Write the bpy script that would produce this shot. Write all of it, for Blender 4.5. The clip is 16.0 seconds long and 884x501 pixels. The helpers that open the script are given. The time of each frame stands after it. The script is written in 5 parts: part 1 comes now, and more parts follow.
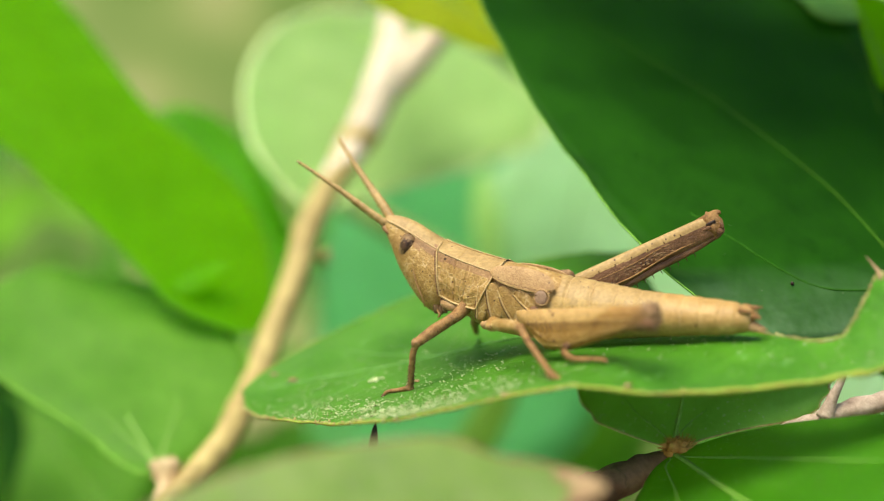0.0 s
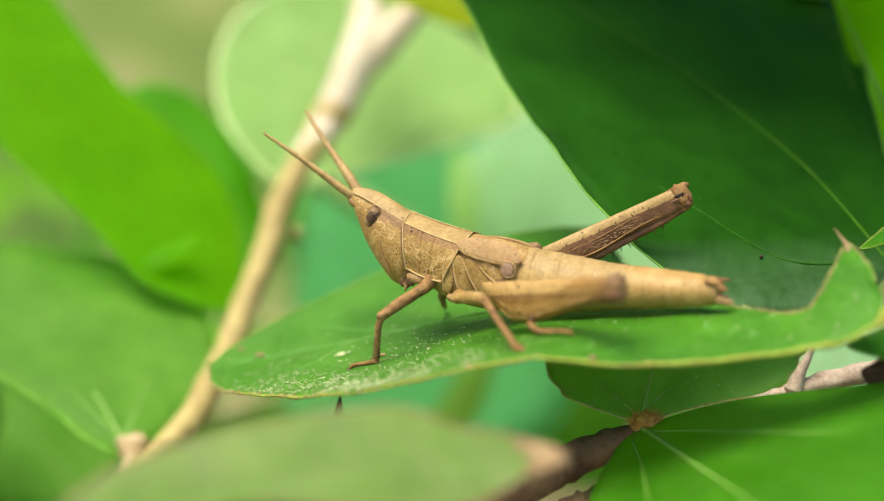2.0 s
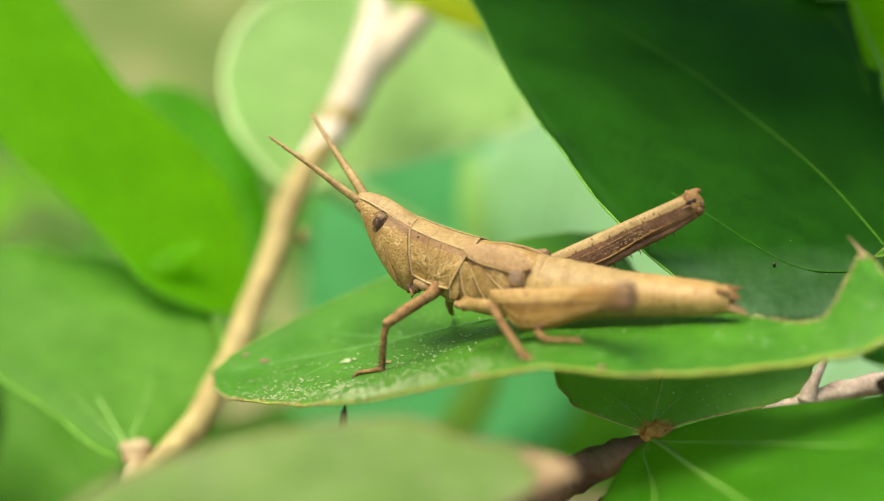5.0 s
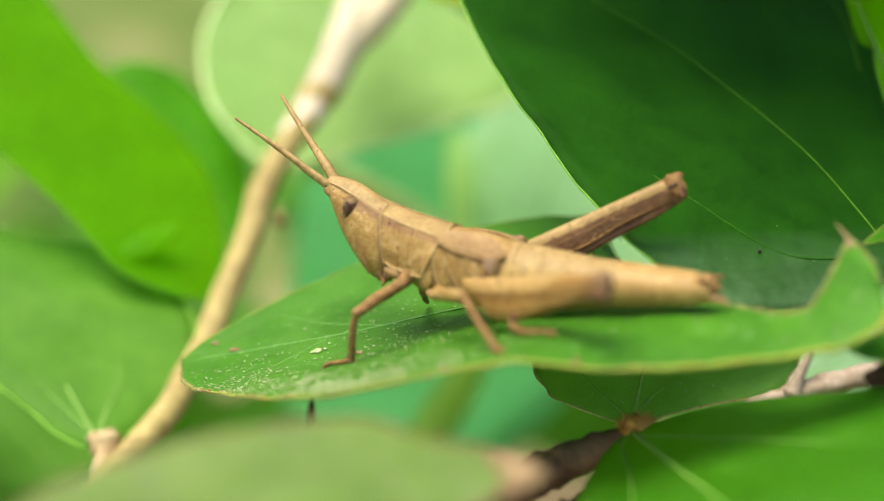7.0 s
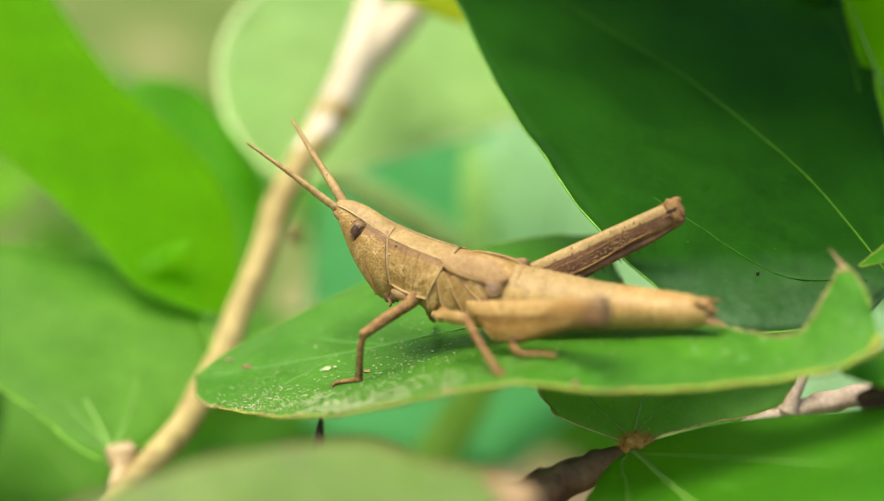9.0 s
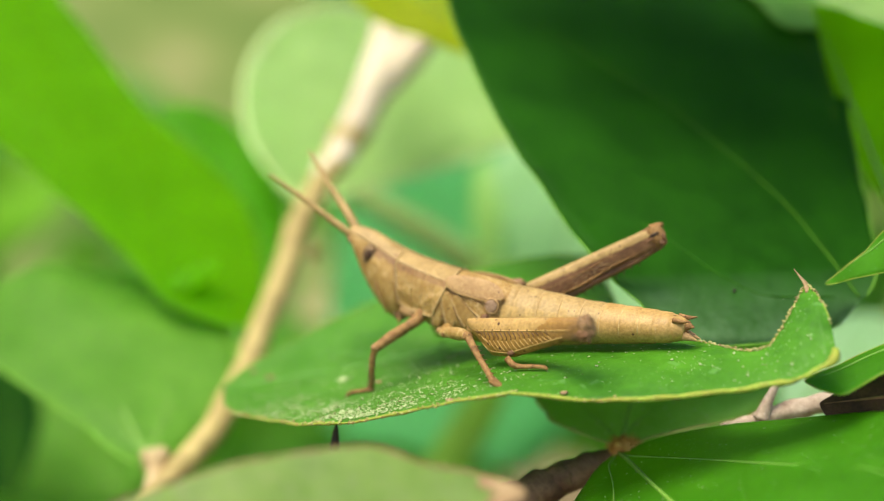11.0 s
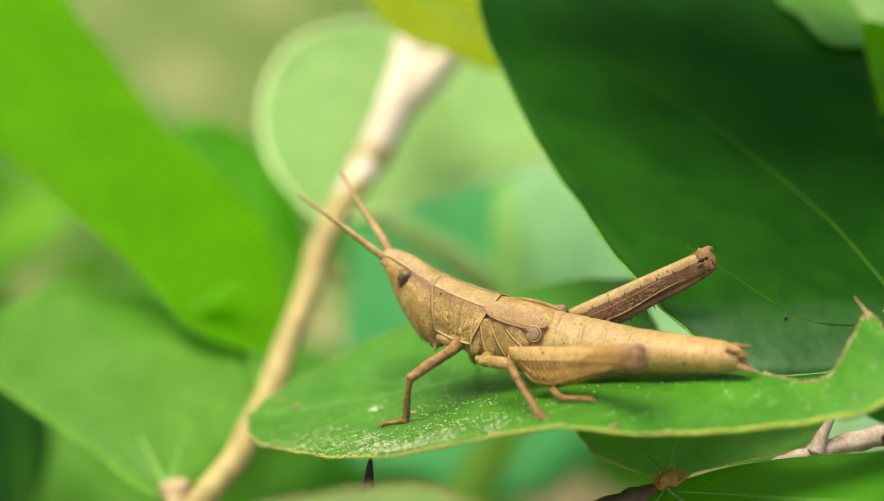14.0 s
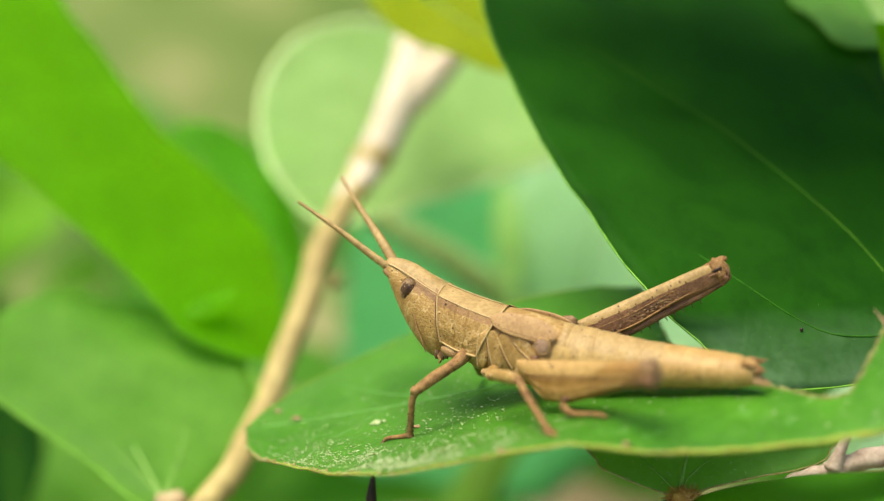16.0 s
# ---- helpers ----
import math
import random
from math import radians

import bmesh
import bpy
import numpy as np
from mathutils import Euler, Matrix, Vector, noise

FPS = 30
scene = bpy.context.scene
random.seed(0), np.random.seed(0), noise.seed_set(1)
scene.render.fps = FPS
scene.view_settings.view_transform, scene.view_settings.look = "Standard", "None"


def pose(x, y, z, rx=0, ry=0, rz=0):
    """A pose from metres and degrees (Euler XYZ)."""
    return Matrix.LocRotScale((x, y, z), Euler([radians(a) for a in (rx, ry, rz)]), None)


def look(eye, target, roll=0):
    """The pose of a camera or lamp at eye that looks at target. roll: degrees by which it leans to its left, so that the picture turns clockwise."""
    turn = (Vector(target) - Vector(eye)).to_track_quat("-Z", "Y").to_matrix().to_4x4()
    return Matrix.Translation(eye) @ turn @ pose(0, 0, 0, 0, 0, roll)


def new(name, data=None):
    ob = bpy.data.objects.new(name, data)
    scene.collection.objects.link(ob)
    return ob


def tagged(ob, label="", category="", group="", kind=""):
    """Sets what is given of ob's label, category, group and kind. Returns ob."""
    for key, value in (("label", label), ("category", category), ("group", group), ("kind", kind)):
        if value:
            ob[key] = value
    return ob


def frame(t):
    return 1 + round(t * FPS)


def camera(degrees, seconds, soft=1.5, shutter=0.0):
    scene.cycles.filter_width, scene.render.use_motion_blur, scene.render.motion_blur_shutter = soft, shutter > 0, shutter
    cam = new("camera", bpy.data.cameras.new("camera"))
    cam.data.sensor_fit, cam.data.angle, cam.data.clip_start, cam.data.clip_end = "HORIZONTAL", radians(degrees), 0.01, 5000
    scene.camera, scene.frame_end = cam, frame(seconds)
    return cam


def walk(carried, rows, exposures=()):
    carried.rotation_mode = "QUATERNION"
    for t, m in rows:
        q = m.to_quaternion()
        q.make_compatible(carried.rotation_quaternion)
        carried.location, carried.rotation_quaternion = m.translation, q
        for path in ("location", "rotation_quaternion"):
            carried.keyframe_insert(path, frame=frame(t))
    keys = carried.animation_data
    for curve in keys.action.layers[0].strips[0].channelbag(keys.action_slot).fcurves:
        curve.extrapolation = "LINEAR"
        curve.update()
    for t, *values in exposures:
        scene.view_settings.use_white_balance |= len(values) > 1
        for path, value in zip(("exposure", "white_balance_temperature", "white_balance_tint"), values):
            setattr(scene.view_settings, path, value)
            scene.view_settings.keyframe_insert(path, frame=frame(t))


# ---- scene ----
# All plans below are in millimetres round the insect; MM and LIFT bring them to metres above the ground.
MM, LIFT = 0.001, 0.5

cam = camera(35.0, 16.0, soft=1.1)
# seconds, eye in millimetres, turn in degrees
ROWS = [
    (0, -7.44, -104.99, 24.38, 82.001, -0.010, 0.001),
    (0.5, -6.88, -105.74, 23.76, 81.789, -0.307, -0.295),
    (1, -6.10, -104.55, 22.86, 81.709, -0.213, -0.996),
    (1.5, -6.00, -104.64, 22.25, 81.160, -0.432, -0.465),
    (2, -5.78, -104.19, 23.05, 81.506, -0.181, -0.487),
    (2.5, -5.62, -103.39, 23.43, 81.904, -0.337, -0.837),
    (3, -5.40, -102.76, 22.22, 81.507, -0.460, -0.764),
    (3.5, -5.46, -102.57, 22.65, 81.412, -0.439, -0.497),
    (4, -5.33, -102.81, 22.40, 81.404, -0.555, -0.463),
    (4.5, -5.71, -102.89, 22.79, 81.642, -0.413, -0.034),
    (7, -3.27, -98.15, 23.72, 80.362, -0.311, 0.065),
    (7.5, -3.28, -98.99, 22.89, 80.293, -0.480, 0.375),
    (8, -3.28, -99.97, 23.43, 79.379, -0.650, 0.805),
    (8.5, -2.20, -100.49, 24.21, 80.007, -0.294, 1.014),
    (9, -1.83, -100.79, 26.05, 80.274, -0.137, 1.039),
    (11.5, 0.26, -112.09, 29.44, 80.399, 0.415, 2.049),
    (12, -0.33, -111.34, 29.31, 80.342, 0.451, 1.704),
    (12.5, -1.47, -111.55, 29.13, 80.313, 0.460, 1.904),
    (13, -2.40, -109.05, 30.40, 80.746, 0.552, 2.047),
    (13.5, -3.44, -107.58, 30.18, 81.120, 0.275, 2.109),
    (14, -3.23, -106.01, 29.09, 81.125, 0.236, 1.963),
    (14.5, -4.16, -104.37, 29.61, 80.569, 0.353, 1.926),
    (15, -4.25, -103.81, 30.16, 80.936, 0.366, 2.363),
    (15.5, -3.94, -103.02, 30.74, 81.045, 0.355, 2.284),
    (16, -4.13, -102.35, 29.60, 80.937, 0.119, 1.777),
]
walk(cam, [(t, pose(x * MM, y * MM, LIFT + z * MM, rx, ry, rz)) for t, x, y, z, rx, ry, rz in ROWS], [(0.0, 1.13, 7000, 14), (16.0, 1.13, 7000, 14)])
cam.data.dof.use_dof = True
cam.data.dof.focus_distance = 0.1095
cam.data.dof.aperture_fstop = 12.0

# ---- light ----
SUN_UP, SUN_TURN = 69.0, 130.0  # elevation; degrees from +y towards -x
world = bpy.data.worlds.new("sky")
scene.world = world
world.use_nodes = True
wn, wl = world.node_tree.nodes, world.node_tree.links
sky = wn.new("ShaderNodeTexSky")
sky.sky_type, sky.sun_disc = "NISHITA", False
sky.sun_elevation, sky.sun_rotation = radians(SUN_UP), radians(-SUN_TURN)
wl.new(sky.outputs[0], wn["Background"].inputs[0])
wn["Background"].inputs[1].default_value = 0.14
lamp = bpy.data.lights.new("sun", "SUN")
lamp.energy, lamp.angle, lamp.color = 2.5, radians(36), (0.96, 0.95, 0.81)
sun = new("sun", lamp)
away = Vector((-math.sin(radians(SUN_TURN)) * math.cos(radians(SUN_UP)), math.cos(radians(SUN_TURN)) * math.cos(radians(SUN_UP)), math.sin(radians(SUN_UP))))
sun.matrix_world = look(away * 3, (0, 0, 0))


# ---- materials ----
def material(name):
    m = bpy.data.materials.new(name)
    m.use_nodes = True
    return m, m.node_tree.nodes, m.node_tree.links, m.node_tree.nodes["Principled BSDF"]


def ramp(nodes, links, source, stops):
    r = nodes.new("ShaderNodeValToRGB")
    e = r.color_ramp.elements
    while len(e) < len(stops):
        e.new(0.5)
    for k, (at, c) in enumerate(stops):
        e[k].position, e[k].color = at, (*c, 1)
    links.new(source, r.inputs[0])
    return r.outputs[0]


def noise_of(nodes, links, scale, detail=3.0, rough=0.55, stretch=None):
    co = nodes.new("ShaderNodeTexCoord")
    out = co.outputs["Object"]
    if stretch:
        mp = nodes.new("ShaderNodeMapping")
        mp.inputs["Scale"].default_value = stretch
        links.new(out, mp.inputs[0])
        out = mp.outputs[0]
    n = nodes.new("ShaderNodeTexNoise")
    n.inputs["Scale"].default_value, n.inputs["Detail"].default_value, n.inputs["Roughness"].default_value = scale, detail, rough
    links.new(out, n.inputs[0])
    return n.outputs[0]


def mixed(nodes, links, kind, a, b, fac):
    m = nodes.new("ShaderNodeMix")
    m.data_type, m.blend_type = "RGBA", kind
    for socket, value in ((m.inputs[6], a), (m.inputs[7], b), (m.inputs[0], fac)):
        if isinstance(value, bpy.types.NodeSocket):
            links.new(value, socket)
        else:
            socket.default_value = value if isinstance(value, float) else (*value, 1)
    return m.outputs[2]


def leaf_material(name, dark, light, through_colour, clear=0.4, rough=0.45, cells=900.0, fleck=None, gloss=0.14, blotch=None, grit=None, film=None, film_range=None, crumb=(4200, 0.15)):
    """A leaf: patchy green with a fine net of veinlets, gloss, and light that shines through it."""
    m, n, l, p = material(name)
    col = ramp(n, l, noise_of(n, l, 110, 4), [(0.3, dark), (0.7, light)])
    mottle = noise_of(n, l, 420, 4, 0.6)
    col = mixed(n, l, "MULTIPLY", col, ramp(n, l, mottle, [(0.3, (0.74, 0.8, 0.7)), (0.7, (1.12, 1.08, 1.12))]), 0.8)
    fine = noise_of(n, l, 1500, 3)
    col = mixed(n, l, "MULTIPLY", col, ramp(n, l, fine, [(0.3, (0.8, 0.84, 0.8)), (0.7, (1.1, 1.08, 1.1))]), 0.8)
    vor = n.new("ShaderNodeTexVoronoi")
    vor.feature = "DISTANCE_TO_EDGE"
    vor.inputs["Scale"].default_value = cells
    co = n.new("ShaderNodeTexCoord")
    l.new(co.outputs["Object"], vor.inputs[0])
    net = ramp(n, l, vor.outputs[0], [(0.0, (1, 1, 1)), (0.10, (0, 0, 0))])
    col = mixed(n, l, "MIX", col, light, mixed(n, l, "MULTIPLY", net, (0.3, 0.3, 0.3), 1.0))
    if fleck:
        spots = ramp(n, l, noise_of(n, l, 650, 2, 0.6), [(0.66, (0, 0, 0)), (0.72, (1, 1, 1))])
        col = mixed(n, l, "MIX", col, fleck, mixed(n, l, "MULTIPLY", spots, (0.5, 0.5, 0.5), 1.0))
    if grit:
        dots = n.new("ShaderNodeTexVoronoi")
        dots.inputs["Scale"].default_value = 2400
        l.new(co.outputs["Object"], dots.inputs[0])
        dot = ramp(n, l, dots.outputs[0], [(0.10, (1, 1, 1)), (0.2, (0, 0, 0))])
        where = ramp(n, l, noise_of(n, l, 260, 3, 0.6), [(0.42, (0, 0, 0)), (0.62, (1, 1, 1))])
        col = mixed(n, l, "MIX", col, grit, mixed(n, l, "MULTIPLY", dot, where, 1.0))
    # film: dust on most leaves, but a painted sheen on the dark leaf
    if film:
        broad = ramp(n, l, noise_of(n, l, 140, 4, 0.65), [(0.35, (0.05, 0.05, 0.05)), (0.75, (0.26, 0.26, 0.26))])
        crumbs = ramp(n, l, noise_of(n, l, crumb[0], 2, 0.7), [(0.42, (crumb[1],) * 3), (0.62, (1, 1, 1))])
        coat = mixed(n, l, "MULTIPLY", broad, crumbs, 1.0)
        if film_range:
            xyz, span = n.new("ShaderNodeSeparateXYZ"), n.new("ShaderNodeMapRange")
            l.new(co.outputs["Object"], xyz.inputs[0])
            l.new(xyz.outputs[film_range[2]], span.inputs[0])
            for socket, value in zip(span.inputs[1:5], (film_range[0], film_range[1], *film_range[3:])):
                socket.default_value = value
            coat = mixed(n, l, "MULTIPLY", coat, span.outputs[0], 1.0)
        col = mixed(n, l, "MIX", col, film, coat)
    if blotch:
        big = ramp(n, l, noise_of(n, l, 170, 3, 0.6), [(0.56, (0, 0, 0)), (0.68, (1, 1, 1))])
        col = mixed(n, l, "MIX", col, blotch, mixed(n, l, "MULTIPLY", big, (0.7, 0.7, 0.7), 1.0))
    l.new(col, p.inputs["Base Color"])
    l.new(ramp(n, l, fine, [(0.2, (rough - 0.1,) * 3), (0.8, (rough + 0.15,) * 3)]), p.inputs["Roughness"])
    p.inputs["Specular IOR Level"].default_value = gloss
    b = n.new("ShaderNodeBump")
    b.inputs["Strength"].default_value, b.inputs["Distance"].default_value = 0.5, 0.00015
    mixh = mixed(n, l, "ADD", vor.outputs[0], fine, 0.6)
    l.new(mixh, b.inputs["Height"])
    l.new(b.outputs[0], p.inputs["Normal"])
    t = n.new("ShaderNodeBsdfTranslucent")
    l.new(mixed(n, l, "MULTIPLY", through_colour, ramp(n, l, noise_of(n, l, 160, 4), [(0.3, (0.8, 0.85, 0.7)), (0.7, (1, 1, 1))]), 1.0), t.inputs[0])
    mx = n.new("ShaderNodeMixShader")
    mx.inputs[0].default_value = clear
    l.new(p.outputs[0], mx.inputs[1])
    l.new(t.outputs[0], mx.inputs[2])
    l.new(mx.outputs[0], n["Material Output"].inputs[0])
    return m


def solid_material(name, dark, light, scale=400.0, rough=0.6, speck=None, speck_scale=900.0, bump=0.3, deep=0.0001, stretch=None, sheen=0.3, net=None):
    """Horn, bark or dust: two tones in patches and grain, dark pits where speck is given."""
    m, n, l, p = material(name)
    col = ramp(n, l, noise_of(n, l, scale, 5, 0.6, stretch), [(0.3, dark), (0.7, light)])
    fine = noise_of(n, l, scale * 6, 3, 0.6, stretch)
    col = mixed(n, l, "MULTIPLY", col, ramp(n, l, fine, [(0.34, (0.72, 0.70, 0.67)), (0.62, (1.08, 1.08, 1.08))]), 0.8)
    if net:
        web = n.new("ShaderNodeTexVoronoi")
        web.feature = "DISTANCE_TO_EDGE"
        web.inputs["Scale"].default_value = net[1]
        wc = n.new("ShaderNodeTexCoord")
        l.new(wc.outputs["Object"], web.inputs[0])
        thin = ramp(n, l, web.outputs[0], [(0.02, (1, 1, 1)), (0.09, (0, 0, 0))])
        here = ramp(n, l, noise_of(n, l, net[1] * 0.6, 2), [(0.45, (0, 0, 0)), (0.6, (1, 1, 1))])
        col = mixed(n, l, "MIX", col, net[0], mixed(n, l, "MULTIPLY", thin, here, 1.0))
    if speck:
        vor = n.new("ShaderNodeTexVoronoi")
        vor.inputs["Scale"].default_value = speck_scale
        co = n.new("ShaderNodeTexCoord")
        l.new(co.outputs["Object"], vor.inputs[0])
        pit = ramp(n, l, vor.outputs[0], [(0.10, (1, 1, 1)), (0.17, (0, 0, 0))])
        some = ramp(n, l, noise_of(n, l, speck_scale * 0.7, 1), [(0.44, (0, 0, 0)), (0.5, (1, 1, 1))])
        col = mixed(n, l, "MIX", col, speck, mixed(n, l, "MULTIPLY", pit, some, 1.0))
    l.new(col, p.inputs["Base Color"])
    p.inputs["Roughness"].default_value = rough
    p.inputs["Specular IOR Level"].default_value = sheen
    b = n.new("ShaderNodeBump")
    b.inputs["Strength"].default_value, b.inputs["Distance"].default_value = bump, deep
    l.new(fine, b.inputs["Height"])
    l.new(b.outputs[0], p.inputs["Normal"])
    return m


LEAF_MAIN = leaf_material("leaf_fresh_green", (0.035, 0.17, 0.006), (0.075, 0.27, 0.014), (0.42, 0.85, 0.08), 0.55, fleck=(0.12, 0.34, 0.06), grit=(0.30, 0.48, 0.20))
LEAF_PERCH = leaf_material("leaf_fresh_dusted", (0.032, 0.15, 0.007), (0.078, 0.265, 0.016), (0.44, 0.86, 0.08), 0.26, fleck=(0.15, 0.36, 0.08), grit=(0.36, 0.52, 0.2), film=(0.30, 0.43, 0.15), film_range=(-0.018, -0.042, 0, 0.15, 1.3))
# leaf green darkened to the tone it has in shade
LEAF_SHADED = leaf_material("leaf_shaded_green", (0.0055, 0.045, 0.0024), (0.012, 0.078, 0.004), (0.06, 0.30, 0.010), 0.25, rough=0.6, gloss=0.06)
# the dark leaf: shade and a pale sheen low down put into its colour
LEAF_DARK = leaf_material("leaf_shaded_green_sheen", (0.0067, 0.053, 0.0024), (0.0158, 0.098, 0.004), (0.14, 0.55, 0.012), 0.26, rough=0.6, gloss=0.05, film=(0.19, 0.33, 0.15), film_range=(0.0025, -0.005, 2, 0.0, 6.0), crumb=(500, 0.75))
LEAF_GRASS = leaf_material("leaf_grass_green", (0.07, 0.30, 0.006), (0.11, 0.38, 0.010), (0.45, 0.9, 0.04), 0.6)
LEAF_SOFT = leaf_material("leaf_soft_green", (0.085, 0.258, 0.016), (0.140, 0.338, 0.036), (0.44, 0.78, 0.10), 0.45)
LEAF_LIME = leaf_material("leaf_lime", (0.128, 0.395, 0.002), (0.174, 0.475, 0.003), (0.62, 0.97, 0.02), 0.7)
LEAF_PALE = leaf_material("leaf_pale", (0.48, 0.73, 0.27), (0.56, 0.80, 0.35), (0.9, 0.99, 0.62), 0.72)
LEAF_MINT = leaf_material("leaf_mint", (0.40, 0.68, 0.36), (0.52, 0.78, 0.48), (0.85, 0.98, 0.8), 0.7)
LEAF_YELLOW = leaf_material("leaf_yellowing", (0.28, 0.35, 0.004), (0.37, 0.42, 0.008), (0.85, 0.9, 0.03), 0.6)
# leaf green with extra light put into the colour
LEAF_LIGHTENED = leaf_material("leaf_lightened_green", (0.13, 0.35, 0.05), (0.21, 0.46, 0.09), (0.5, 0.85, 0.14), 0.45)
LEAF_SHOOT = leaf_material("shoot_yellow_green", (0.26, 0.45, 0.06), (0.34, 0.54, 0.10), (0.6, 0.88, 0.2), 0.45)
LEAF_BLUE = leaf_material("leaf_bluish_underside", (0.10, 0.40, 0.13), (0.165, 0.51, 0.20), (0.42, 0.90, 0.58), 0.65)
LEAF_DUSTY = leaf_material("leaf_dusty", (0.12, 0.24, 0.03), (0.28, 0.39, 0.10), (0.50, 0.70, 0.15), 0.42, rough=0.6, blotch=(0.42, 0.37, 0.23), film=(0.55, 0.50, 0.35), crumb=(500, 0.4))
VEIN = solid_material("vein_pale_green", (0.15, 0.32, 0.04), (0.23, 0.43, 0.07), 700, 0.5)
VEIN_DIM = solid_material("vein_green", (0.045, 0.145, 0.009), (0.085, 0.22, 0.018), 700, 0.85, sheen=0.04)
MARGIN = solid_material("leaf_margin", (0.29, 0.27, 0.035), (0.29, 0.42, 0.045), 500, 0.7, bump=1.0)
MARGIN_CRUST = solid_material("leaf_margin_crust", (0.36, 0.24, 0.07), (0.52, 0.56, 0.2), 1500, 0.8, bump=1.0)
VEIN_DEEP = solid_material("vein_deep_green", (0.018, 0.095, 0.005), (0.033, 0.14, 0.010), 700, 0.85, sheen=0.04)
VEIN_PERCH = solid_material("vein_light_green", (0.10, 0.28, 0.04), (0.16, 0.36, 0.08), 700, 0.6)
DEAD_DARK = solid_material("dead_leaf_dark", (0.018, 0.009, 0.004), (0.075, 0.036, 0.015), 600, 0.8, bump=1.0)
# pale bark tone with the highlight of the twig's top in it
TWIG_PALE = solid_material("twig_highlit_bark", (0.56, 0.43, 0.28), (0.78, 0.66, 0.5), 140, 0.6)
RIM_PALE = solid_material("leaf_rim_pale", (0.52, 0.70, 0.24), (0.63, 0.80, 0.34), 300, 0.6)
TWIG_RUST = solid_material("twig_rust_bark", (0.20, 0.09, 0.035), (0.42, 0.25, 0.12), 260, 0.7)
STALK = solid_material("stalk_tan", (0.36, 0.22, 0.09), (0.58, 0.45, 0.24), 500, 0.8)
MARGIN_LIME = solid_material("leaf_margin_lime", (0.13, 0.34, 0.02), (0.2, 0.45, 0.04), 260, 0.6)
DEAD = solid_material("dead_leaf_tissue", (0.22, 0.12, 0.05), (0.42, 0.29, 0.14), 500, 0.75)
TWIG = solid_material("twig_tan_bark", (0.31, 0.22, 0.07), (0.51, 0.39, 0.14), 140, 0.6)
TWIG_FAR = solid_material("twig_olive_bark", (0.20, 0.31, 0.09), (0.30, 0.38, 0.13), 90, 0.7)
TWIG_BROWN = solid_material("twig_brown_bark", (0.095, 0.042, 0.017), (0.27, 0.145, 0.068), 300, 0.75)
TWIG_GREY = solid_material("twig_grey_bark", (0.29, 0.20, 0.14), (0.55, 0.44, 0.34), 500, 0.75)
NODE = solid_material("node_rusty_hair", (0.42, 0.15, 0.02), (0.74, 0.42, 0.11), 1200, 0.9)
THORN = solid_material("thorn_dark", (0.012, 0.007, 0.005), (0.05, 0.025, 0.015), 600, 0.45)
TAN = solid_material("horn_tan", (0.292, 0.157, 0.040), (0.458, 0.278, 0.077), 900, 0.52, speck=(0.09, 0.042, 0.016), speck_scale=1900, bump=0.9, net=((0.50, 0.33, 0.135), 1500))
TAN_LIGHT = solid_material("horn_straw", (0.325, 0.200, 0.064), (0.455, 0.295, 0.104), 600, 0.5, speck=(0.08, 0.04, 0.016), speck_scale=1700, bump=0.5)
TAN_BAND = solid_material("horn_band", (0.25, 0.122, 0.043), (0.37, 0.205, 0.076), 900, 0.5, speck=(0.04, 0.018, 0.008), speck_scale=1300, bump=0.6)
TAN_PINK = solid_material("horn_pinkish", (0.33, 0.180, 0.066), (0.49, 0.298, 0.118), 1300, 0.55, speck=(0.12, 0.06, 0.03), speck_scale=1900, bump=0.6)
TAN_LEG = solid_material("horn_russet", (0.165, 0.066, 0.016), (0.450, 0.245, 0.080), 1900, 0.5, speck=(0.05, 0.02, 0.01), speck_scale=2400, bump=1.0)
BROWN = solid_material("horn_brown", (0.10, 0.042, 0.016), (0.27, 0.13, 0.055), 1100, 0.5, bump=0.9)
RIDGE = solid_material("horn_ridge", (0.40, 0.25, 0.09), (0.55, 0.375, 0.155), 900, 0.5)
OCHRE = solid_material("horn_ochre", (0.26, 0.125, 0.024), (0.41, 0.22, 0.052), 700, 0.45, speck=(0.12, 0.05, 0.015), speck_scale=1000, bump=0.4)
OCHRE_DEEP = solid_material("horn_ochre_deep", (0.22, 0.105, 0.023), (0.36, 0.19, 0.05), 700, 0.5, bump=0.5)
OCHRE_BROWN = solid_material("horn_ochre_brown", (0.17, 0.08, 0.022), (0.30, 0.16, 0.05), 800, 0.5, bump=0.6)
OCHRE_LIGHT = solid_material("horn_ochre_light", (0.36, 0.205, 0.055), (0.53, 0.325, 0.105), 700, 0.46, speck=(0.10, 0.045, 0.015), speck_scale=1000, bump=0.4)
DISC = solid_material("horn_disc", (0.29, 0.165, 0.09), (0.44, 0.28, 0.17), 1500, 0.5)
SEAM = solid_material("horn_seam", (0.10, 0.045, 0.015), (0.19, 0.09, 0.035), 900, 0.6)
KNEE = solid_material("horn_knee", (0.12, 0.058, 0.022), (0.33, 0.19, 0.078), 1200, 0.55, bump=0.8)
TAN_YELLOW = solid_material("horn_yellow", (0.385, 0.232, 0.062), (0.525, 0.342, 0.113), 800, 0.5, speck=(0.08, 0.04, 0.016), speck_scale=1700, bump=0.5)
EYE_RING = solid_material("compound_eye_border", (0.12, 0.058, 0.022), (0.40, 0.25, 0.11), 2600, 0.45, speck=(0.016, 0.008, 0.004), speck_scale=1700, bump=0.8)
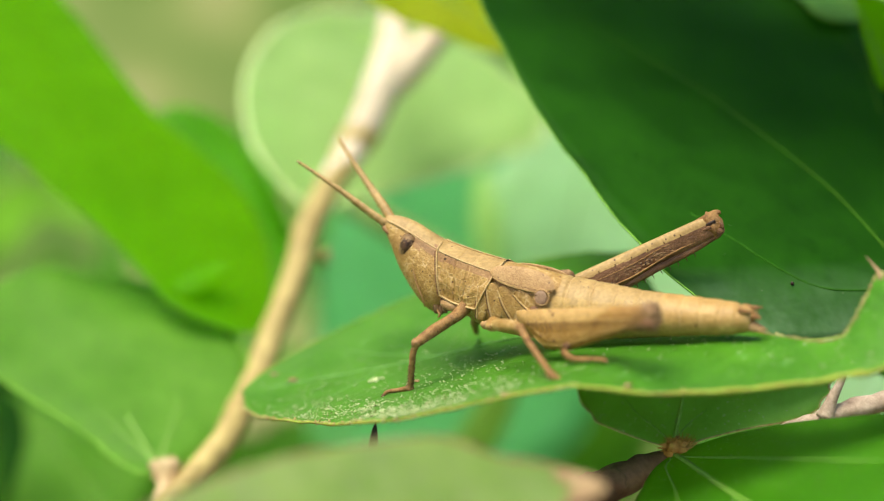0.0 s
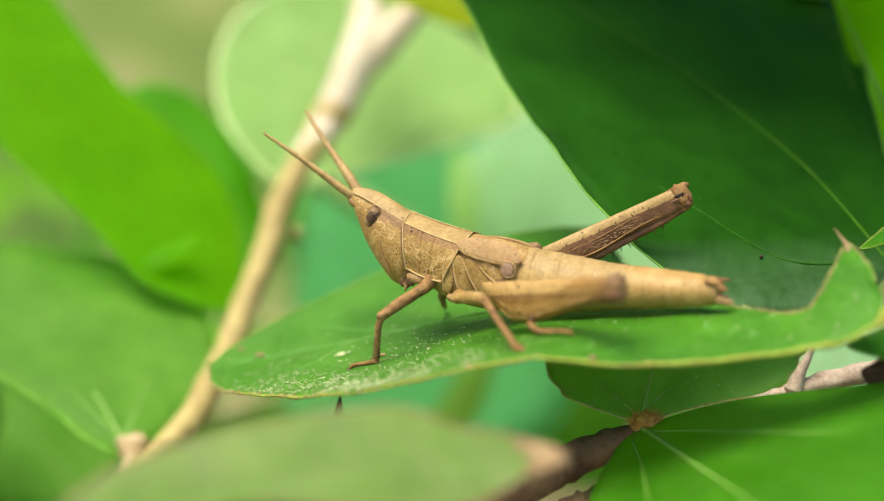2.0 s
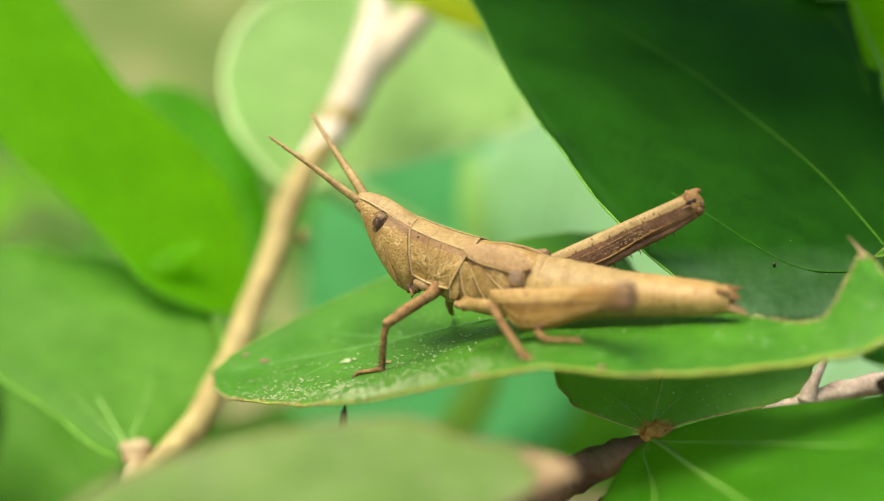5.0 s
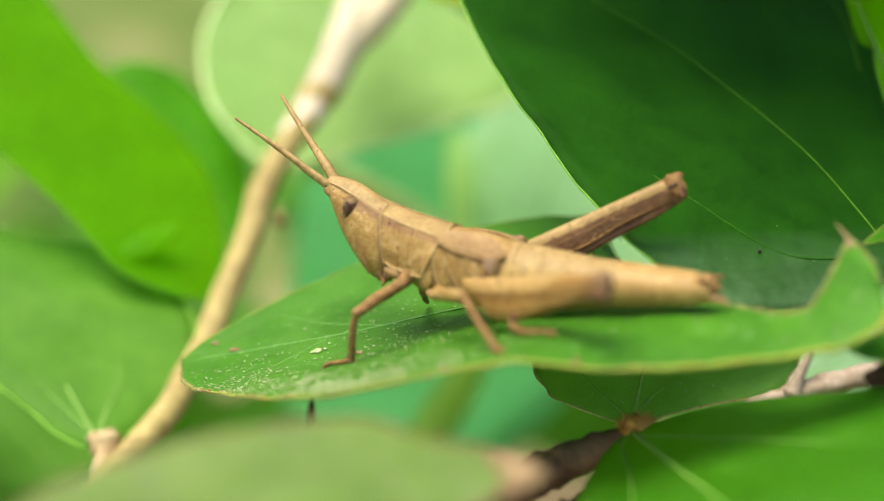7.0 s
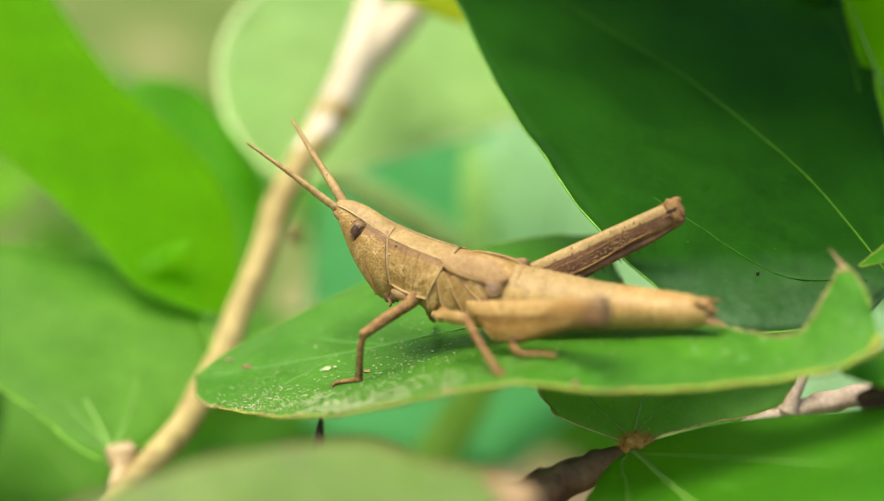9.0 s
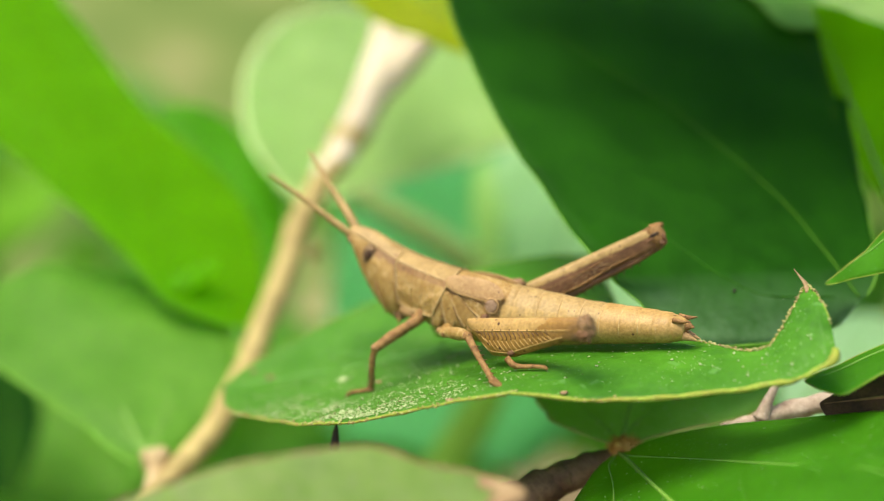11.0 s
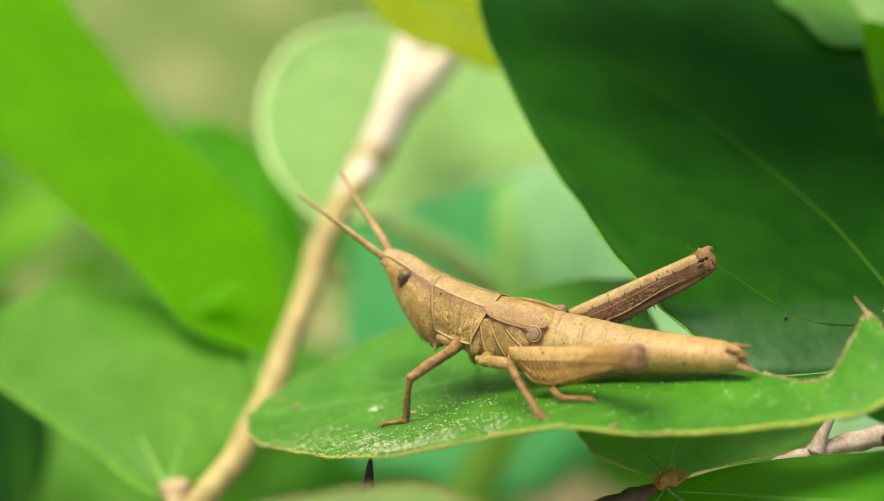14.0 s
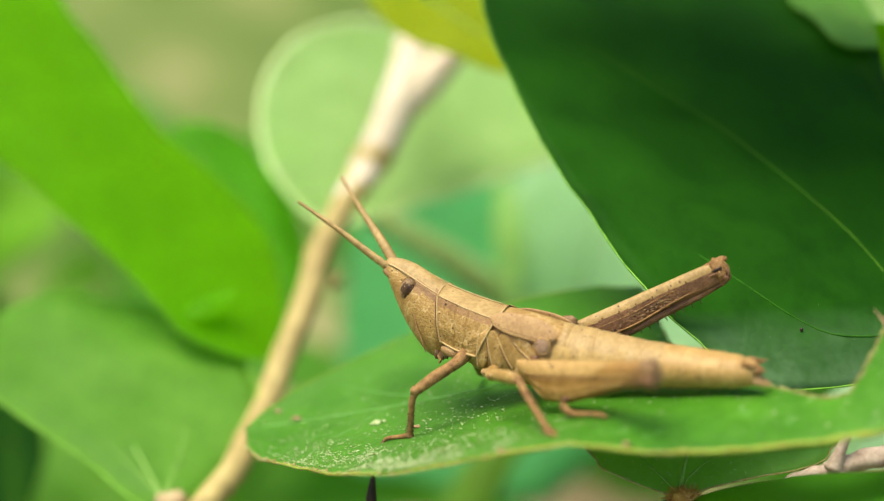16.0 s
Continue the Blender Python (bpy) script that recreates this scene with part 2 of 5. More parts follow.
EYE = solid_material("compound_eye", (0.025, 0.011, 0.005), (0.15, 0.07, 0.028), 1800, 0.35, speck=(0.55, 0.36, 0.17), speck_scale=1900, bump=0.8)
DUST = solid_material("pale_dust", (0.33, 0.43, 0.15), (0.57, 0.64, 0.32), 2000, 0.9)
SOIL = solid_material("soil", (0.10, 0.07, 0.035), (0.20, 0.15, 0.08), 9, 0.95, bump=0.5, deep=0.01)

# ---- mesh helpers ----
HOME = {}


def thing(name, at, label, category, group="", kind=""):
    ob = new(name)
    ob.location = Vector(at) * MM + Vector((0, 0, LIFT))
    ob.empty_display_size = 0.005
    HOME[ob] = Vector(at)
    return tagged(ob, label, category, group, kind)


def part(name, bm, mat, parent=None, label="", smooth=True, zones=()):
    """Links a bmesh, drawn in millimetres of the plan, as one mesh under a thing or a part."""
    home = HOME[parent] if parent else Vector((0, 0, 0))
    for f in bm.faces:
        c = f.calc_center_median()
        for k, (_, inside) in enumerate(zones):
            if inside(c):
                f.material_index = k + 1
    bmesh.ops.recalc_face_normals(bm, faces=bm.faces)
    for v in bm.verts:
        v.co = (v.co - home) * MM
    for f in bm.faces:
        f.smooth = smooth
    me = bpy.data.meshes.new(name)
    bm.to_mesh(me)
    bm.free()
    for one in (mat, *(z[0] for z in zones)):
        me.materials.append(one)
    ob = new(name, me)
    HOME[ob] = home
    if parent:
        ob.parent = parent
    else:
        ob.location = (0, 0, LIFT)
    return tagged(ob, label)


def spline(pts, steps=6):
    """A smooth line through the points (Catmull-Rom); a point may carry a radius as its fourth number."""
    p = [np.array(q, float) for q in pts]
    p = [2 * p[0] - p[1]] + p + [2 * p[-1] - p[-2]]
    out = []
    for k in range(1, len(p) - 2):
        a, b, c, d = p[k - 1 : k + 3]
        for u in np.arange(steps) / steps:
            out.append(0.5 * (2 * b + (c - a) * u + (2 * a - 5 * b + 4 * c - d) * u * u + (3 * b - a - 3 * c + d) * u**3))
    out.append(p[-2])
    return out


def tube(bm, pts, n=8, flat=1.0, wide=None, steps=6, rough=0.0, seed=0.0):
    """A round or flattened stem through points (x, y, z, radius). wide: the direction of its broad side."""
    line = spline(pts, steps)
    rings, side = [], None
    for k, q in enumerate(line):
        ahead = Vector(line[min(k + 1, len(line) - 1)][:3] - line[max(k - 1, 0)][:3]).normalized()
        if ahead.length < 0.5:
            ahead = Vector((1, 0, 0))
        if side is None or (side - ahead * side.dot(ahead)).length < 1e-4:
            side = ahead.orthogonal().normalized()
        if wide is not None:
            side = Vector(wide)
        side = (side - ahead * side.dot(ahead)).normalized()
        up = ahead.cross(side)
        ring = []
        for j in range(n):
            a = 2 * math.pi * j / n
            r = q[3]
            if rough:
                r *= 1 + rough * noise.noise(Vector((q[0], q[1], q[2])) * 0.9 + Vector((math.cos(a), math.sin(a), seed)) * 1.3)
            ring.append(bm.verts.new(Vector(q[:3]) + side * (math.cos(a) * r) + up * (math.sin(a) * r * flat)))
        rings.append(ring)
    skin(bm, rings)
    return line


def skin(bm, rings, closed=True, caps=True):
    for a, b in zip(rings, rings[1:]):
        n = len(a)
        for j in range(n if closed else n - 1):
            bm.faces.new((a[j], a[(j + 1) % n], b[(j + 1) % n], b[j]))
    if caps:
        bm.faces.new(rings[0][::-1])
        bm.faces.new(rings[-1])


def blob(bm, at, size, axes=None, u=14, v=9, rough=0.0):
    """An egg-shaped lump with half sizes along three axes."""
    ax = axes or (Vector((1, 0, 0)), Vector((0, 1, 0)), Vector((0, 0, 1)))
    rings = []
    for k in range(1, v):
        p = math.pi * k / v
        ring = []
        for j in range(u):
            a = 2 * math.pi * j / u
            d = Vector((math.sin(p) * math.cos(a), math.sin(p) * math.sin(a), math.cos(p)))
            r = 1 + rough * noise.noise(d * 2 + Vector(at))
            ring.append(bm.verts.new(Vector(at) + (ax[0] * d.x * size[0] + ax[1] * d.y * size[1] + ax[2] * d.z * size[2]) * r))
        rings.append(ring)
    skin(bm, rings)


def table(xs, ys, x):
    return float(np.interp(x, xs, ys))


# ---- leaves ----
def widths(w):
    st = [0.0] + [(k + 1) / (len(w) + 1) for k in range(len(w))] + [1.0]
    val = [0.0, *w, 0.0]

    def at(s):
        if s < st[1]:
            return w[0] * (s / st[1]) ** 0.55
        if s > st[-2]:
            return w[-1] * ((1 - s) / (1 - st[-2])) ** 0.6
        k = max(1, min(len(w) - 1, int(s * (len(w) + 1))))
        u = s * (len(w) + 1) - k
        a, b, c, d = val[k - 1], val[k], val[k + 1], val[min(k + 2, len(val) - 1)]
        return max(0.02, 0.5 * (2 * b + (c - a) * u + (2 * a - 5 * b + 4 * c - d) * u * u + (3 * b - a - 3 * c + d) * u**3))

    return at


def flat_surface(base, tip, normal, left, right, arch=0.0, cup=0.0, wave=0.4, seed=0.0, jag=0.02):
    """The face of a leaf as a function of s (base to tip) and v (-1 right edge, 1 left edge)."""
    b, e, nn = Vector(base), Vector(tip), Vector(normal).normalized()
    ax = e - b
    e1 = ax.normalized()
    e2 = nn.cross(e1)
    wl_, wr_ = widths(left), widths(right)

    def face(s, v):
        w = wl_(s) if v > 0 else wr_(s)
        w *= 1 + jag * noise.noise(Vector((s * 14, 3.1 if v > 0 else 7.7, seed)))
        y = v * w
        lift = arch * 4 * s * (1 - s) + cup * v * v + wave * noise.noise(Vector((s * 3.0, y * 0.12, seed)))
        return b + ax * s + e2 * y + nn * lift

    return face


def build_leaf(face, label, mat, name="leaf", thick=0.22, margin=(MARGIN_LIME, 0.07), veins=None, vein_mat=VEIN, rib=0.35, rows=44, cols=18, group="leaves of the bush", rib_end=0.96, rim_lift=0.0, far_rim=1.0, vein_size=0.2, rim_fade=0.0):
    """A leaf: blade with two faces and an edge, raised midrib, side veins, thickened margin."""
    at = face(0, 0)
    leaf = thing(name, at, label, "leaf", group)
    bm = bmesh.new()
    top, low = [], []
    for k in range(rows + 1):
        s = (1 - math.cos(math.pi * k / rows)) / 2
        s = min(max(s, 0.0015), 0.9985)
        vs = [-1 + 2 * j / cols for j in range(cols + 1)]
        pts = [face(s, v) for v in vs]
        ds, dv = face(min(s + 0.01, 0.999), 0.0) - face(max(s - 0.01, 0.001), 0.0), face(s, 0.5) - face(s, -0.5)
        nn = ds.cross(dv)
        nn = nn.normalized() if nn.length > 1e-9 else Vector((0, 0, 1))
        top.append([bm.verts.new(p) for p in pts])
        low.append([bm.verts.new(p + nn * thick * (1 - 0.5 * v * v)) for p, v in zip(pts, vs)])
    for k in range(rows):
        for j in range(cols):
            bm.faces.new((top[k][j], top[k + 1][j], top[k + 1][j + 1], top[k][j + 1]))
            bm.faces.new((low[k][j], low[k][j + 1], low[k + 1][j + 1], low[k + 1][j]))
        bm.faces.new((top[k][0], low[k][0], low[k + 1][0], top[k + 1][0]))
        bm.faces.new((top[k][cols], top[k + 1][cols], low[k + 1][cols], low[k][cols]))
    for k in (0, rows):
        for j in range(cols):
            bm.faces.new((top[k][j], top[k][j + 1], low[k][j + 1], low[k][j]))
    part("blade", bm, mat, leaf)
    if rib:
        bm = bmesh.new()
        tube(bm, [(*face(s, 0.0), rib * (1.05 - s)) for s in np.linspace(0.005, rib_end, 14)], 7, steps=2)
        part("midrib", bm, vein_mat, leaf)
    for line in veins or ():
        bm = bmesh.new()
        n = len(line)
        tube(bm, [(*face(s, v), (rib or vein_size) * 0.5 * (1.0 - 0.75 * k / (n - 1))) for k, (s, v) in enumerate(line)], 6, steps=4)
        part("vein", bm, vein_mat, leaf)
    if margin:
        bm = bmesh.new()
        ss = [(1 - math.cos(math.pi * k / 60)) / 2 for k in range(61)]
        edge = [face(min(max(s, 0.0015), 0.9985), 1.0) for s in ss] + [face(min(max(s, 0.0015), 0.9985), -1.0) for s in ss[::-1]]
        size = [margin[1] * (1 - rim_fade * s) for s in ss] + [margin[1] * far_rim] * 61
        tube(bm, [(p.x, p.y, p.z + rim_lift, r * (0.8 + 0.6 * noise.noise(p * 1.1))) for p, r in zip(edge, size)], 6, steps=1, rough=0.4)
        part("margin", bm, margin[0], leaf)
    return leaf


def pinnate(count, reach=0.9, sweep=0.2, start=0.08):
    out = []
    for k in range(count):
        s = start + (0.86 - start) * k / count
        for sg in (1, -1):
            out.append([(min(0.98, s + 0.02 * (sg > 0) + sweep * q**1.4), sg * reach * q) for q in (0.0, 0.25, 0.5, 0.75, 1.0)])
    return out


def palmate(reach=0.8, ends=(0.85, 0.5)):
    out = []
    for end in ends:
        for sg in (1, -1):
            out.append([(0.004 + end * q, sg * reach * (0.45 if end > 0.7 else 0.85) * (1 - (1 - q) ** 1.6)) for q in (0.0, 0.12, 0.3, 0.55, 0.8, 1.0)])
    return out


# the leaf that carries the insect: its plan is drawn on a bent sheet
def ease(a, b, x):
    t = min(1.0, max(0.0, (x - a) / (b - a)))
    return t * t * (3 - 2 * t)


def ground_of_leaf(x, y):
    z = 1.4 + (0.31 * x if x < 2 else 0.62 + 0.11 * (x - 2)) - 0.027 * y + 0.010 * max(0.0, y - 4) ** 2
    z -= (0.03 + 0.02 * ease(-4, 8, x)) * max(0.0, (-8 + 4 * ease(-4, 8, x)) - y) ** 2
    z += 0.12 * noise.noise(Vector((x * 0.35, y * 0.35, 1.0))) + 0.05 * noise.noise(Vector((x * 1.1, y * 1.1, 6.0)))
    z += 0.0375 * max(0.0, min(x, 24.5) - 17) ** 2
    return z + 0.32 * max(0.0, y + 10.9) * ease(20.7, 23.2, x)  # the flap left standing beside the bite


NEAR_X, NEAR_Y = [-25.2, -24.4, -22.8, -20.4, -15.3, -10.9, -6.8, -2.9, 0.4, 4.9, 8.8, 12.6, 16.6, 20.4, 23.2, 24.6, 25.1, 25.3], [16.6, 12.5, 9.0, 5.8, -2.1, -6.6, -8.4, -9.5, -10.1, -10.1, -10.2, -10.5, -10.5, -10.8, -11.4, -11.5, -11.0, -10.2]
FAR_X, FAR_Y = [-25.2, -24.1, -22.0, -19.1, -15.0, -10.8, -6.6, -2.4, 1.8, 6.0, 10.2, 10.8, 11.4, 12.2, 14.0, 16.6, 17.9, 18.9, 20.0, 20.8, 21.5, 22.1, 22.7, 23.3, 23.9, 24.3, 24.7, 25.1, 25.3], [16.6, 18.6, 20.4, 22.0, 23.5, 24.6, 25.1, 24.9, 24.4, 24.6, 23.8, 18.0, 12.0, 6.0, 1.5, -2.4, -5.0, -6.3, -6.9, -7.1, -7.0, -6.7, -6.2, -5.6, -4.8, -4.6, -5.6, -7.2, -8.8]


def perch(s, v):
    """s from the eaten end to the tip, v from the near edge (1) to the far edge (-1)."""
    x = 25.3 - 50.5 * s
    a, b = table(NEAR_X, NEAR_Y, x), table(FAR_X, FAR_Y, x)
    y = (a + b) / 2 + (a - b) / 2 * v + 0.15 * noise.noise(Vector((x * 0.9, v * 2, 4.0)))
    z = ground_of_leaf(x, y)
    return Vector((x, y, z))


main_leaf = build_leaf(perch, "green leaf with a bitten end carrying the grasshopper", LEAF_PERCH, rows=130, cols=70, thick=-0.25, margin=(MARGIN, 0.32), rim_lift=-0.02, rib=0, far_rim=0.2, rim_fade=0.75)
for pts in ([(-24.6, 16.2), (-18, 14.0), (-10, 11.5), (0, 8.5), (9, 4.5), (16, -3.5)], [(-12, 12.2), (-16, 9.0), (-18.5, 5.5)], [(-8, 11.0), (-13, 15.5), (-17, 19.5)]):
    bm = bmesh.new()
    tube(bm, [(x, y, ground_of_leaf(x, y) - 0.02, 0.09 if len(pts) > 3 else 0.06) for x, y in pts], 6, steps=6)
    part("vein", bm, VEIN_PERCH, main_leaf)
# ragged hairs and crust along the rim
rng = random.Random(11)
bm = bmesh.new()
for k in range(300):
    p = perch(rng.random() ** 0.8, 1.0)
    d = Vector((rng.gauss(0, 0.5), -0.6 + rng.gauss(0, 0.3), rng.gauss(-0.1, 0.5))).normalized() * rng.uniform(0.1, 0.34)
    tube(bm, [(*p, 0.05), (*(p + d * 0.6), 0.035), (*(p + d), 0.01)], 4, steps=1)
for k in range(150):
    p = perch(rng.random() * 0.3, -1.0)
    d = Vector((rng.gauss(0, 0.5), 0.5 + rng.gauss(0, 0.3), rng.gauss(0.3, 0.4))).normalized() * rng.uniform(0.08, 0.3)
    tube(bm, [(*p, 0.07), (*(p + d * 0.6), 0.045), (*(p + d), 0.01)], 4, steps=1)
tagged(part("rim_hair", bm, DEAD, main_leaf), kind="stuff")
bm = bmesh.new()
for k in range(700):
    p = perch(1 - rng.random() ** 2.2 * 0.98, 1.0) + Vector((rng.gauss(0, 0.04), rng.gauss(0.05, 0.12), rng.gauss(0.03, 0.07)))
    r = rng.choice((0.04, 0.05, 0.06, 0.08, 0.1, 0.13))
    blob(bm, p, (r, r, r * 0.8), u=5, v=4, rough=0.4)
for k in range(260):
    p = perch(rng.random() * 0.22, -1.0) + Vector((rng.gauss(0, 0.05), rng.gauss(0, 0.08), rng.gauss(0.03, 0.06)))
    r = rng.choice((0.05, 0.06, 0.08, 0.1, 0.14))
    blob(bm, p, (r, r, r * 0.8), u=5, v=4, rough=0.4)
tagged(part("rim_crust", bm, MARGIN_CRUST, main_leaf), kind="stuff")
for x, y, a in ((-20.5, 15.5, 0.5), (-3.0, -9.0, 0.35), (5.5, -9.6, 0.3), (-9.5, 5.0, 0.3), (-22.5, 18.0, 0.35)):
    bm = bmesh.new()
    blob(bm, (x, y, ground_of_leaf(x, y) + 0.05), (a, a * 1.2, 0.08), rough=0.5)
    part("dead_spot", bm, DEAD, main_leaf, "small dead brown spot")
tip_z = ground_of_leaf(24.3, -4.7)
bm = bmesh.new()
tube(bm, [(24.4, -5.1, tip_z - 0.5, 0.5), (24.25, -4.6, tip_z + 0.1, 0.42), (23.9, -4.3, tip_z + 0.6, 0.22), (23.4, -4.0, tip_z + 1.25, 0.05)], 7, 0.4)
part("withered_tip", bm, DEAD, main_leaf, "withered brown tip")


def dust(leaf, places, height, sizes=(0.014, 0.018, 0.018, 0.022, 0.028, 0.035, 0.045, 0.06, 0.075)):
    """Pale grains lying on a leaf."""
    bm = bmesh.new()
    for x, y in places:
        r = rng.choice(sizes)
        blob(bm, (x, y, height(x, y) + 0.04 + r * 0.3), (r * rng.uniform(0.7, 1.8), r * rng.uniform(0.6, 1.6), r * 0.6), u=5, v=4, rough=0.6)
    tagged(part("dust", bm, DUST, leaf, "pale dust grains"), kind="stuff")


rng = random.Random(5)
grains = []
for k in range(5200):
    x = rng.gauss(-11.0, 5.5)
    if not -24 < x < 12:
        continue
    y = table(NEAR_X, NEAR_Y, x) + 0.9 + abs(rng.gauss(0, 3.3))
    if rng.random() < 0.2 + 0.8 * ease(-0.2, 0.3, noise.noise(Vector((x * 0.5, y * 0.5, 9.0)))):
        grains.append((x, y))
dust(main_leaf, grains, ground_of_leaf)
bm = bmesh.new()
for x, y in grains[::7]:
    r = rng.uniform(0.025, 0.06)
    blob(bm, (x + rng.gauss(0, 0.3), y + 0.1, ground_of_leaf(x, y + 0.1) + 0.03), (r, r * 1.4, r * 0.7), u=4, v=3)
tagged(part("grit", bm, TWIG_BROWN, main_leaf, "dark brown grit"), kind="stuff")
grains = []
for k in range(950):
    x = rng.uniform(-20, 24) if k % 2 else rng.gauss(-7.0, 4.5)
    if not -22 < x < 24:
        continue
    y = rng.uniform(table(NEAR_X, NEAR_Y, x) + 0.4, min(16.0, table(FAR_X, FAR_Y, x) - 0.5))
    grains.append((x, y))
dust(main_leaf, grains, ground_of_leaf, (0.018, 0.024, 0.03, 0.04, 0.05, 0.065, 0.085))
bm = bmesh.new()
for k in range(14):
    x, y, r = -13.0 + rng.gauss(0, 0.22), 9.1 + rng.gauss(0, 0.25), rng.uniform(0.12, 0.24)
    blob(bm, (x, y, ground_of_leaf(x, y) + 0.1), (r, r, r * 0.7), u=7, v=5, rough=0.6)
part("crumb", bm, DUST, main_leaf, "pale crumb of dirt")

